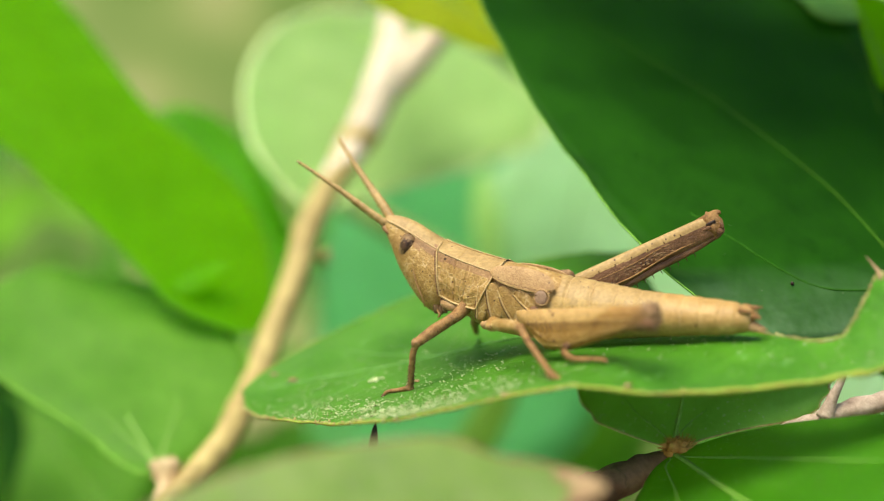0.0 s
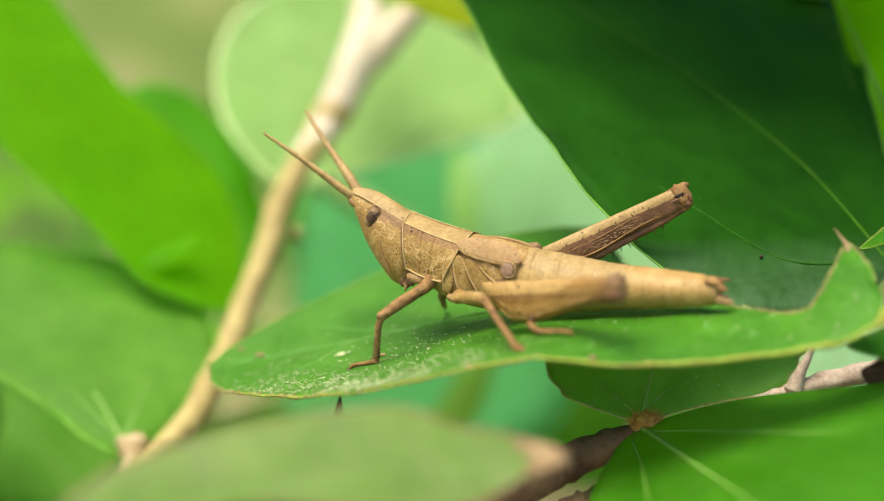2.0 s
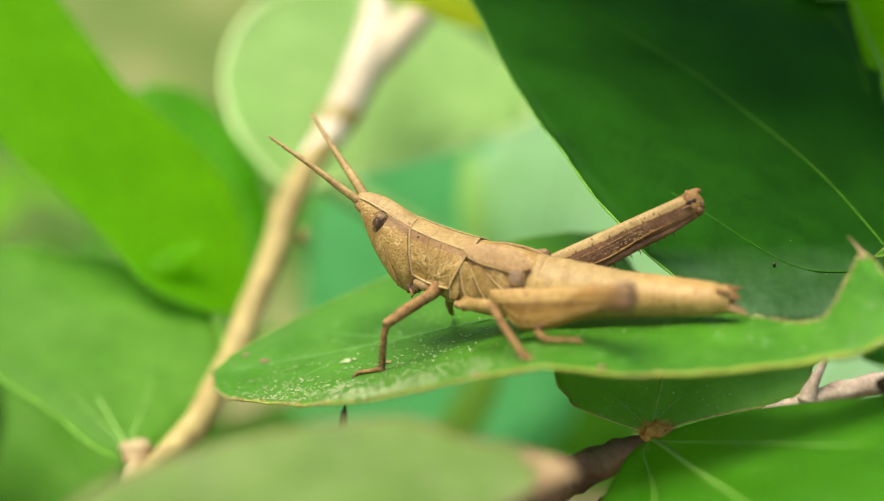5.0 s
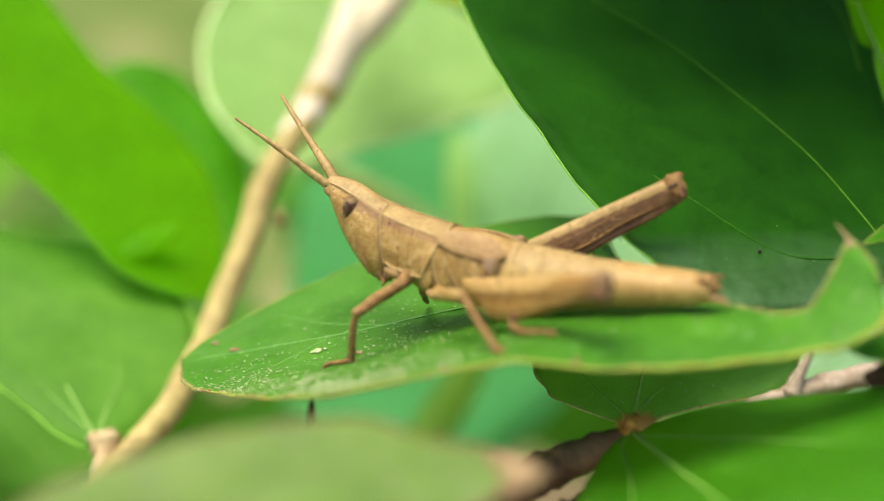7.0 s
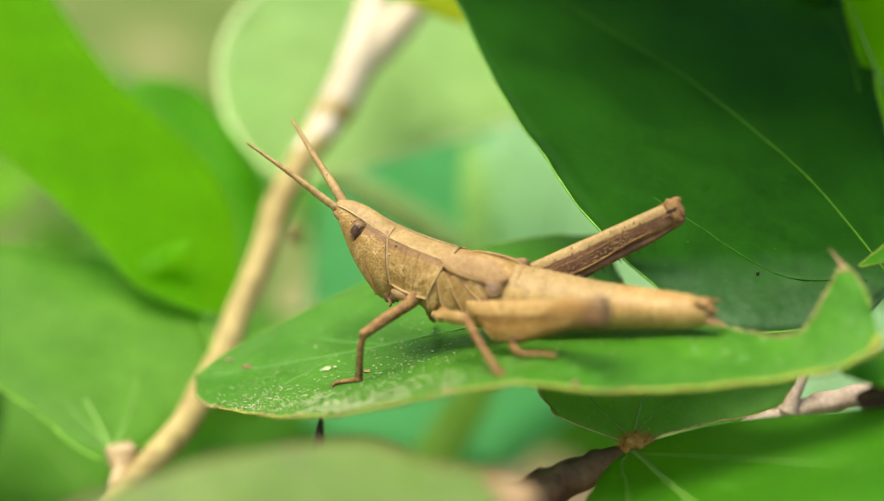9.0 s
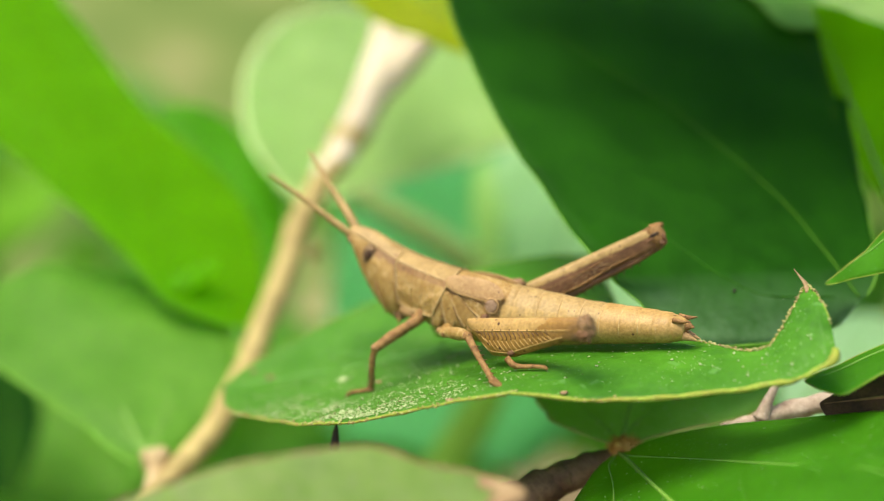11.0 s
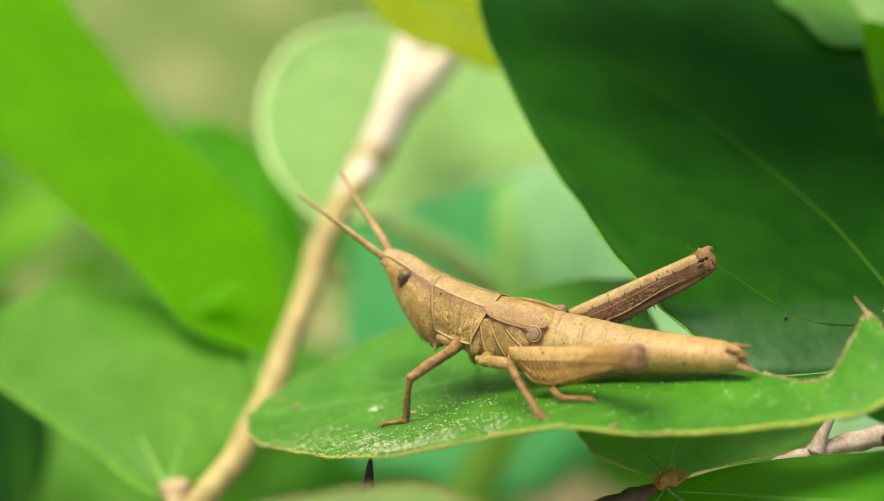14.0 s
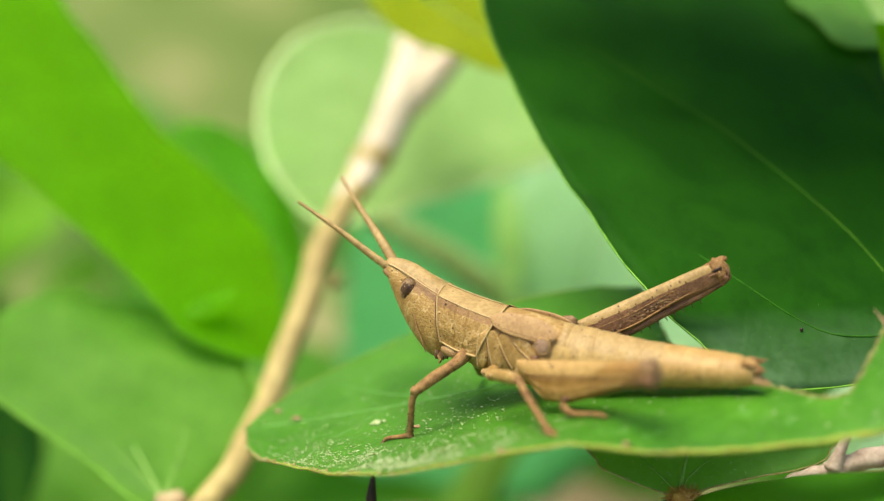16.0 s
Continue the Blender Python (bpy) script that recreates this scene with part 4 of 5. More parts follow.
hopper = thing("grasshopper", at_body(0, 0, 2.4), "tan slant-faced grasshopper nymph standing on the bitten leaf", "grasshopper")
bm = bmesh.new()
hull(bm, [(14.05, 10.9, 10.35, 0.3), (13.6, 11.3, 9.95, 0.72), (13.0, 11.38, 8.7, 1.0), (12.2, 11.3, 7.0, 1.3), (11.2, 11.0, 5.5, 1.62), (10.0, 10.4, 4.15, 1.85), (9.2, 9.95, 3.75, 1.98), (8.5, 9.6, 3.75, 2.02), (7.9, 9.3, 4.2, 1.85)], n=44, roof=0.62, square=2.3, fine=6)
head = part("head", bm, TAN, hopper, zones=((TAN_LIGHT, crown), (TAN_BAND, cheek_band)))
for sg in (1, -1):
    tilt = ((FWD * 0.94 + UP * 0.34).normalized(), SIDE, (UP * 0.94 - FWD * 0.34).normalized())
    bm = bmesh.new()
    blob(bm, at_body(11.3, sg * 1.13, 9.15), (0.64, 0.58, 1.02), tilt, 40, 28, 0.05)
    part("eye", bm, EYE, head, "speckled brown compound eye", zones=((EYE_RING, eye_ring(sg)),))
    bm = bmesh.new()
    tube(bm, [(*(at_body(11.3, sg * 1.3, 9.15) + tilt[0] * (0.67 * math.cos(q)) + tilt[2] * (1.05 * math.sin(q))), 0.03) for q in np.linspace(0, 6.1, 22)], 6, steps=1, rough=0.3)
    part("eye_rim", bm, TAN_BAND, head)
    bm = bmesh.new()
    tube(bm, [(*at_body(14.0, sg * 0.3, 10.95), 0.10), (*at_body(13.2, sg * 0.72, 10.95), 0.09), (*at_body(12.3, sg * 0.92, 10.7), 0.08), (*at_body(10.8, sg * 1.32, 10.15), 0.06), (*at_body(9.6, sg * 1.5, 9.6), 0.06), (*at_body(8.3, sg * 1.66, 9.05), 0.06)], 6)
    part("brow_ridge", bm, RIDGE, head)
    bm = bmesh.new()
    tube(bm, [(*at_body(13.0, sg * 0.8, 9.9), 0.16), (*at_body(13.35, sg * 0.75, 10.2), 0.26), (*at_body(13.6, sg * 0.72, 10.5), 0.24)], 8)
    part("antenna_socket", bm, TAN_BAND, head)
    bm = bmesh.new()
    tube(bm, [(*at_body(10.6, sg * 1.66, 7.9), 0.05), (*at_body(10.2, sg * 1.85, 6.4), 0.06), (*at_body(9.6, sg * 1.95, 5.2), 0.06), (*at_body(9.4, sg * 1.8, 4.4), 0.05)], 5)
    part("cheek_seam", bm, TAN_BAND, head)
    for f, z, r in ((8.75, 4.0, 0.34), (8.35, 3.9, 0.3), (8.0, 4.05, 0.32), (7.65, 4.2, 0.28), (7.35, 4.4, 0.3), (8.1, 4.7, 0.4), (7.6, 4.8, 0.36)):
        bm = bmesh.new()
        blob(bm, at_body(f - 0.15, sg * 1.42, z + 0.3), (r * 0.75, r * 0.7, r * 1.5), (FWD, SIDE, UP), rough=0.5)
        part("mouthpart", bm, BROWN if z > 4.1 else KNEE, head)
    bm = bmesh.new()
    tube(bm, [(*at_body(8.5, sg * 1.5, 4.2), 0.12), (*at_body(8.2, sg * 1.65, 3.85), 0.12), (*at_body(8.3, sg * 1.7, 3.6), 0.08)], 6)
    part("palp", bm, TAN_LEG, head)
for name, wide, pts in (("near", (0.2, -0.7, 0.6), [(-11.3, 7.7, 9.9), (-11.77, 7.8, 10.54), (-13.5, 8.3, 11.75), (-15.92, 9.2, 13.43), (-19.34, 10.4, 15.6)]),
                        ("far", (0.7, 0.1, 0.5), [(-11.35, 9.0, 10.3), (-11.7, 9.4, 11.1), (-12.6, 10.5, 12.35), (-13.85, 12.0, 13.9), (-16.25, 14.2, 17.25)])):
    bm = bmesh.new()
    line = spline([(*p, 0) for p in pts], 14)
    m = len(line)
    rr = [(0.36 if k < 4 else 0.44) * (1 - 0.72 * (k / (m - 1)) ** 2.4) * (0.88 if k % 4 == 0 else 1.0) for k in range(m)]
    tube(bm, [(*q[:3], r) for q, r in zip(line, rr)], 8, 0.75, wide, steps=1)
    part("antenna", bm, TAN_LIGHT, head, "flattened sword-shaped antenna")


# saddle over the front of the thorax: roof, keel and side flaps
def saddle_point(a, b, proud=0.0):
    c = abs(b)
    top = 9.62 - 1.32 * a - 0.1 * math.sin(math.pi * a)
    if c < 0.4:
        q = c / 0.4
        s, z = q * (1.62 + 0.4 * a), top - q**1.5 * (0.62 + 0.1 * a)
    else:
        q = (c - 0.4) / 0.6
        s = 1.62 + 0.4 * a + 0.62 * math.sin(min(1, q * 1.25) * math.pi / 2) - 0.28 * q**3
        z = top - (0.62 + 0.1 * a) - q * (3.75 - 0.75 * a - 0.35 * max(0, 0.35 - a))
    f0, f1 = 8.45 - 0.45 * max(0, (c - 0.4)) / 0.6, 3.1 + 1.65 * max(0, (c - 0.35)) / 0.65
    groove = 0.10 * sum(math.exp(-((a - g - 0.02 * math.sin(c * 9)) / 0.016) ** 2) for g in (0.36, 0.58)) * min(1, 0.2 + c * 1.5)
    rim = 0.08 * (math.exp(-((a / 0.03) ** 2)) + math.exp(-(((1 - a) / 0.03) ** 2)) + (math.exp(-(((1 - c) / 0.03) ** 2))))
    wrinkle = 0.10 * (abs(noise.noise(Vector((a * 7, b * 11, 2)))) - 0.2) + 0.05 * noise.noise(Vector((a * 22, b * 26, 5)))
    push = rim - groove + wrinkle * min(1, max(0.25, (c - 0.38) * 5)) + proud
    return at_body(f0 + (f1 - f0) * a, math.copysign(s + push * min(1, c * 2.5), b) if c > 0 else 0, z + push * max(0, 1 - c * 2))


bm = bmesh.new()
skin(bm, [[bm.verts.new(saddle_point(k / 72, -1 + 2 * j / 88)) for j in range(89)] for k in range(73)], False, False)


# paler roof of the saddle, part pigment and part painted top light
def saddle_roof(c):
    f, side, z = body_place(c)
    return abs(side) < 1.6 + (8.45 - f) / 5.35 * 0.4 and z > 6.5 + (f - 3) * 0.3


def saddle_band(c):
    f, side, z = body_place(c)
    return z > 6.9 + (f - 3.1) * 0.262


saddle = part("pronotum", bm, TAN, hopper, "saddle-shaped tan shield with fine ridges", zones=((TAN_BAND, saddle_band), (TAN_LIGHT, saddle_roof)))
bm = bmesh.new()
tube(bm, [(*at_body(8.4 - 5.2 * k / 8, 0, 9.66 - 1.3 * k / 8 - 0.08 * math.sin(math.pi * k / 8)), 0.05) for k in range(9)], 6, steps=2)
part("keel", bm, RIDGE, saddle)
for sg in (1, -1):
    for b0, a0, a1 in ((0.4, 0.0, 1.0),):
        bm = bmesh.new()
        tube(bm, [(*saddle_point(a0 + (a1 - a0) * k / 16, sg * b0), 0.06) for k in range(17)], 6, steps=1)
        part("side_keel", bm, RIDGE, saddle)
    bm = bmesh.new()
    tube(bm, [(*saddle_point(0.003, sg * q), 0.075) for q in np.linspace(0.1, 0.98, 14)] + [(*saddle_point(a, sg * 0.985), 0.085) for a in np.linspace(0.06, 0.97, 12)] + [(*saddle_point(0.99, sg * q), 0.075) for q in np.linspace(0.97, 0.1, 14)], 6, steps=1)
    part("rim", bm, RIDGE, saddle)
    # brown line paints the dark of the gap behind the head
    bm = bmesh.new()
    tube(bm, [(*(saddle_point(0.0, sg * q) + FWD * 0.12 - SIDE * sg * 0.05), 0.07) for q in np.linspace(0.42, 0.98, 12)], 6, steps=1)
    part("neck_shadow", bm, BROWN, saddle)
    for pts in ([(0.20, 0.55), (0.21, 0.72), (0.19, 0.86)], [(0.47, 0.5), (0.49, 0.66), (0.47, 0.8)], [(0.40, 0.74), (0.5, 0.73), (0.55, 0.75)], [(0.7, 0.55), (0.72, 0.7), (0.7, 0.9)], [(0.12, 0.6), (0.25, 0.62), (0.33, 0.6)], [(0.62, 0.82), (0.75, 0.84), (0.86, 0.8)], [(0.06, 0.8), (0.18, 0.79), (0.3, 0.82)], [(0.36, 0.46), (0.375, 0.6), (0.36, 0.76), (0.37, 0.95)], [(0.585, 0.46), (0.6, 0.62), (0.58, 0.8), (0.59, 0.96)], [(0.37, 0.64), (0.46, 0.645), (0.58, 0.63)], [(0.62, 0.68), (0.72, 0.69), (0.8, 0.66)]):
        bm = bmesh.new()
        tube(bm, [(*saddle_point(a, sg * b, -0.012), 0.034) for a, b in pts], 5, steps=3, rough=0.5)
        part("wrinkle", bm, TAN_LIGHT, saddle)

bm = bmesh.new()
hull(bm, [(8.2, 8.6, 4.5, 1.5), (6.5, 8.4, 3.8, 1.9), (4.8, 8.45, 3.0, 2.3), (3.0, 8.2, 2.6, 2.42), (1.0, 7.95, 2.4, 2.45), (-1.0, 7.55, 2.4, 2.35), (-2.2, 7.3, 2.6, 2.15)], roof=0.75)
thorax = part("thorax", bm, TAN, hopper)
for sg in (1, -1):
    # flank plates fan out downwards from below the wing pad, with dark seams between them
    for (f0, z0), (f1, z1), w in (((4.2, 6.5), (4.35, 3.9), 0.42), ((3.5, 6.7), (2.95, 3.9), 0.52), ((2.6, 6.5), (1.35, 4.1), 0.52), ((1.4, 6.3), (-0.1, 5.0), 0.42)):
        along = (FWD * (f1 - f0) + UP * (z1 - z0))
        ln = along.length / 2
        across = along.normalized().cross(SIDE)
        bm = bmesh.new()
        blob(bm, at_body((f0 + f1) / 2, sg * 2.34, (z0 + z1) / 2), (w * 1.3, 0.15, ln * 1.1), (across, SIDE, along.normalized()), 16, 12, 0.08)
        plate = part("flank_plate", bm, TAN, thorax)
        bm = bmesh.new()
        tube(bm, [(*(at_body(f0, sg * 2.38, z0) + across * w * 0.98), 0.03), (*(at_body((f0 + f1) / 2, sg * 2.44, (z0 + z1) / 2) + across * w * 1.08), 0.045), (*(at_body(f1, sg * 2.4, z1) + across * w * 0.9), 0.045)], 6)
        part("seam", bm, SEAM, thorax)
        bm = bmesh.new()
        tube(bm, [(*(at_body(f0, sg * 2.4, z0) + across * w * 0.75), 0.055), (*(at_body((f0 + f1) / 2, sg * 2.48, (z0 + z1) / 2) + across * w * 0.84), 0.07), (*(at_body(f1, sg * 2.42, z1) + across * w * 0.68), 0.07)], 6)
        part("plate_ridge", bm, RIDGE, thorax)
    for f, z, r in ((3.9, 3.5, 0.45), (3.3, 3.55, 0.4), (1.0, 3.9, 0.5), (0.3, 4.5, 0.5), (-0.1, 5.0, 0.38)):
        bm = bmesh.new()
        blob(bm, at_body(f, sg * 2.35, z), (r, 0.3, r * 0.8), (FWD, SIDE, UP), rough=0.4)
        part("hip_fold", bm, BROWN if r < 0.42 else TAN_PINK, thorax)
    bm = bmesh.new()
    blob(bm, at_body(7.2, sg * 1.95, 4.7), (0.85, 0.3, 0.42), ((FWD * 0.96 + UP * 0.26).normalized(), SIDE, (UP * 0.96 - FWD * 0.26).normalized()), 16, 10)
    part("throat_plate", bm, TAN_PINK, thorax)
    bm = bmesh.new()
    lean = ((FWD * 0.985 + UP * 0.17).normalized(), SIDE, (UP * 0.985 - FWD * 0.17).normalized())
    rings = []
    for k in range(21):
        q = -1 + 2 * k / 20
        h = 0.86 * (1 - abs(q) ** 2.4) ** 0.5 * (1.05 - 0.2 * q) + 0.02
        rings.append([bm.verts.new(at_body(1.0, sg * 2.08, 7.2) + lean[0] * (q * 2.75) + (UP - SIDE * sg * 0.42) * (h * math.sin(t) * (1.0 if t > 0 else 0.82 + 0.18 * q) - 0.3 * (sg < 0)) + SIDE * sg * (0.2 * (1 - q * q) ** 0.3 * math.cos(t))) for t in np.linspace(-math.pi, math.pi, 25)[:-1]])
    skin(bm, rings)
    pad = part("wing_pad", bm, TAN_PINK, hopper, "short pinkish wing pad")
    for dz in (-0.85, -0.6, -0.35, -0.1, 0.15, 0.4, 0.65):
        bm = bmesh.new()
        tube(bm, [(*(at_body(0.9, sg * (2.11 + 0.2 * (1 - (q * 0.9) ** 2) ** 0.3 * (1 - (dz * 0.9) ** 2) ** 0.5), 7.0) + lean[0] * (q * 2.6) + (UP - SIDE * sg * 0.42) * (dz * 0.8 * (1 - abs(q) ** 2.4) ** 0.5)), 0.025) for q in np.linspace(0.95, -0.9, 10)], 5, steps=1)
        part("vein", bm, SEAM if round(dz * 20) % 2 else TAN_LIGHT, pad)
    bm = bmesh.new()
    blob(bm, at_body(-0.67, sg * 2.44, 6.0), (0.52, 0.08, 0.54), (FWD, SIDE, UP), 18, 12)
    part("hearing_disc", bm, DISC, thorax, "round pinkish disc")
    bm = bmesh.new()
    tube(bm, [(*at_body(-0.72 + 0.6 * math.cos(q), sg * 2.4, 6.0 + 0.6 * math.sin(q)), 0.085) for q in np.linspace(0, 6.2, 16)], 7, steps=2)
    part("disc_rim", bm, TAN_PINK, thorax)

bm = bmesh.new()
blob(bm, at_body(-0.95, -2.3, 7.1), (0.7, 0.4, 0.42), (FWD, SIDE, UP), 14, 10, 0.3)
part("hip_fold", bm, KNEE, thorax, "brown fold at the base of the raised leg")

# abdomen in overlapping rings
CUTS = [-2.4, -4.3, -6.1, -7.9, -9.6, -11.2, -12.7, -14.1, -15.3]


def ripple(f):
    g = 1.0
    for c in CUTS:
        d = f - c
        g -= 0.045 * math.exp(-(d / 0.10) ** 2)
        g += 0.014 * math.exp(-((d - 0.35) / 0.3) ** 2)
    return g


bm = bmesh.new()
hull(bm, [(-0.3, 7.55, 2.7, 2.2), (-2.0, 7.4, 2.5, 2.35), (-3.5, 7.25, 2.6, 2.3), (-6.0, 6.95, 2.85, 2.15), (-8.0, 6.7, 3.1, 2.0), (-10.0, 6.6, 3.35, 1.85), (-12.2, 6.5, 3.6, 1.7), (-14.0, 6.4, 3.8, 1.5), (-15.3, 6.25, 4.0, 1.25), (-16.2, 5.9, 4.25, 0.85)], roof=0.7, square=2.2, fine=14, ring=ripple)
abdomen = part("abdomen", bm, TAN_LIGHT, hopper, "straw-coloured abdomen in rings, browner to the tail", zones=((OCHRE_LIGHT, lambda c: body_place(c)[0] < -9.6), (TAN_YELLOW, lambda c: -7.0 < body_place(c)[0] < -0.5 and body_place(c)[2] < 5.9 + 0.5 * noise.noise(c * 0.8))))
for c in CUTS[:-1]:
    w = table([-15.3, -12.2, -8, -3.5], [1.27, 1.7, 2.0, 2.3], c)
    mid, h = table([-15.3, -8, -2], [5.12, 4.9, 4.95], c), table([-15.3, -8, -2], [1.12, 1.8, 2.45], c)
    bm = bmesh.new()
    for k in range(17):
        q = 0.2 + 2.75 * k / 16
        blob(bm, at_body(c + 0.22, w * 0.99 * math.cos(q) * (0.75 + 0.25 * abs(math.cos(q))), mid + h * math.sin(q) * 0.99), (0.034, 0.034, 0.034), u=5, v=4)
    tagged(part("dotting", bm, SEAM, abdomen), kind="stuff")
    bm = bmesh.new()
    tube(bm, [(*at_body(c - 0.12, w * 0.985 * math.cos(q) * (0.75 + 0.25 * abs(math.cos(q))), mid + h * math.sin(q) * 0.975), 0.05) for q in np.linspace(-0.5, 3.6, 24)], 6, steps=1, rough=0.4)
    part("ring_edge", bm, RIDGE, abdomen)
for sg in (1, -1):
    bm = bmesh.new()
    tube(bm, [(*at_body(-15.4, sg * 0.8, 5.9), 0.25), (*at_body(-16.1, sg * 0.85, 5.85), 0.2), (*at_body(-16.85, sg * 0.9, 5.95), 0.03)], 7)
    part("cercus", bm, TAN_LEG, abdomen)
    bm = bmesh.new()
    tube(bm, [(*at_body(-15.4, sg * 0.4, 4.7), 0.4), (*at_body(-16.4, sg * 0.4, 4.6), 0.32), (*at_body(-17.3, sg * 0.38, 4.35), 0.04)], 8)
    part("tail_valve", bm, TAN_PINK, abdomen)
bm = bmesh.new()
tube(bm, [(*at_body(-15.3, 0, 5.6), 0.6), (*at_body(-16.3, 0, 5.4), 0.45), (*at_body(-16.9, 0, 5.3), 0.05)], 9, 0.6)
part("tail_plate", bm, TAN_LEG, abdomen)


def limb(name, parent, mat, pts, n=9, flat=1.0, wide=None, label=""):
    bm = bmesh.new()
    tube(bm, pts, n, flat, wide, steps=7, rough=0.14)
    return part(name, bm, mat, parent, label)


def bristles(parent, a, b, out, count, length, mat):
    a, b, out = Vector(a), Vector(b), Vector(out).normalized()
    for k in range(count):
        p = a.lerp(b, (k + 0.5) / count)
        bm = bmesh.new()
        tube(bm, [(*p, 0.065), (*(p + out * length * 0.6), 0.045), (*(p + out * length + (b - a).normalized() * length * 0.25), 0.006)], 5, steps=1)
        part("spine", bm, SEAM, parent)


# forelegs
near_fore = limb("foreleg", hopper, TAN_LEG, [(-5.6, 3.4, 4.7, 0.61), (-6.2, 2.9, 4.15, 0.51), (-6.74, 2.4, 3.85, 0.44)])
limb("femur", near_fore, TAN_LEG, [(-6.5, 2.5, 4.0, 0.38), (-7.5, 2.0, 3.45, 0.47), (-8.6, 1.5, 2.8, 0.45), (-9.3, 1.2, 2.3, 0.37), (-9.5, 1.2, 2.1, 0.22)])
limb("tibia", near_fore, TAN_LEG, [(-9.3, 1.15, 2.35, 0.27), (-9.65, 1.3, 1.5, 0.27), (-9.8, 1.6, 0.3, 0.24), (-9.85, 2.0, -0.9, 0.24), (-9.95, 2.2, -1.5, 0.29)])
limb("tarsus", near_fore, TAN_LEG, [(-9.85, 2.2, -1.4, 0.25), (-10.4, 2.6, -1.75, 0.23), (-11.0, 2.9, -1.9, 0.17), (-11.8, 3.3, -2.15, 0.15), (-12.05, 3.4, -2.5, 0.10)])
far_fore = limb("foreleg", hopper, TAN_LEG, [(-4.6, 6.0, 4.2, 0.55), (-4.65, 7.5, 3.0, 0.43), (-4.74, 9.0, 2.22, 0.37)])
limb("tibia", far_fore, TAN_LEG, [(-4.74, 8.9, 2.3, 0.28), (-4.6, 10.5, 1.4, 0.25), (-4.46, 12.0, 0.85, 0.2)])
for a, b, o in (((-9.75, 1.4, 1.2), (-9.9, 2.1, -1.2), (0.9, -0.3, -0.3)), ((-9.75, 1.4, 0.6), (-9.95, 2.1, -1.3), (-0.9, -0.3, -0.3))):
    bristles(near_fore, a, b, o, 7, 0.42, TAN_LEG)
for dx in (-0.12, 0.12):
    limb("claw", near_fore, SEAM, [(-11.95, 3.35 + dx, -2.35, 0.1), (-12.2, 3.4 + dx * 2, -2.5, 0.07), (-12.25, 3.4 + dx * 2.5, -2.75, 0.02)], 5)
for at, r in (((-9.42, 1.2, 2.25), 0.42), ((-9.95, 2.2, -1.55), 0.34), ((-6.7, 2.45, 3.95), 0.44)):
    bm = bmesh.new()
    blob(bm, at, (r, r, r * 0.85), u=12, v=8, rough=0.35)
    part("joint", bm, TAN_BAND, near_fore)
for (a, b, ra, rb), drop in ((((-6.9, 2.3, 3.75), (-9.1, 1.25, 2.45), 0.40, 0.36), (0.2, -0.75, -0.55)), (((-9.62, 1.25, 1.6), (-9.85, 2.0, -1.0), 0.22, 0.2), (0.5, -0.8, -0.2))):
    off = Vector(drop).normalized()
    bm = bmesh.new()
    tube(bm, [(*(Vector(a).lerp(Vector(b), q) + off * (ra + (rb - ra) * q + 0.06 * math.sin(q * 3.1))), 0.07 * (0.6 + 0.4 * math.sin(q * 25))) for q in np.linspace(0, 1, 16)], 5, steps=1, rough=0.5)
    part("stripe", bm, BROWN, near_fore)
# middle legs
near_mid = limb("middle_leg", hopper, TAN, [(-3.4, 0.9, 4.0, 0.48), (-3.7, 0.1, 3.8, 0.46), (-3.4, -0.7, 3.95, 0.42)])
limb("femur", near_mid, TAN, [(-3.6, 0.1, 3.9, 0.36), (-2.9, -1.8, 4.2, 0.52), (-2.1, -3.4, 4.45, 0.45), (-1.65, -4.2, 4.45, 0.31)])
limb("tibia", near_mid, TAN_LEG, [(-1.75, -4.1, 4.55, 0.29), (-1.45, -4.8, 4.1, 0.28), (-0.7, -6.3, 3.1, 0.24), (0.1, -7.9, 2.15, 0.24), (0.3, -8.3, 1.95, 0.28)])
limb("tarsus", near_mid, TAN_LEG, [(0.2, -8.2, 2.0, 0.29), (0.5, -8.4, 1.85, 0.31), (0.75, -8.6, 1.65, 0.25), (0.8, -8.9, 1.5, 0.13)])


for o in ((0.8, 0.1, 0.4), (-0.8, -0.2, -0.5)):
    bristles(near_mid, (-1.3, -5.0, 3.95), (0.1, -7.9, 2.2), o, 7, 0.45, TAN_LEG)
for dx in (-0.12, 0.12):
    limb("claw", near_mid, SEAM, [(0.78, -8.75 , 1.6, 0.1), (0.95 + dx, -8.95, 1.45, 0.07), (0.9 + dx * 1.5, -9.1, 1.25, 0.02)], 5)


for at, r in (((-1.75, -4.15, 4.5), 0.42), ((0.25, -8.2, 1.98), 0.36), ((-3.5, -0.5, 3.9), 0.42)):
    bm = bmesh.new()
    blob(bm, at, (r, r, r * 0.85), u=12, v=8, rough=0.35)
    part("joint", bm, TAN_LEG, near_mid)


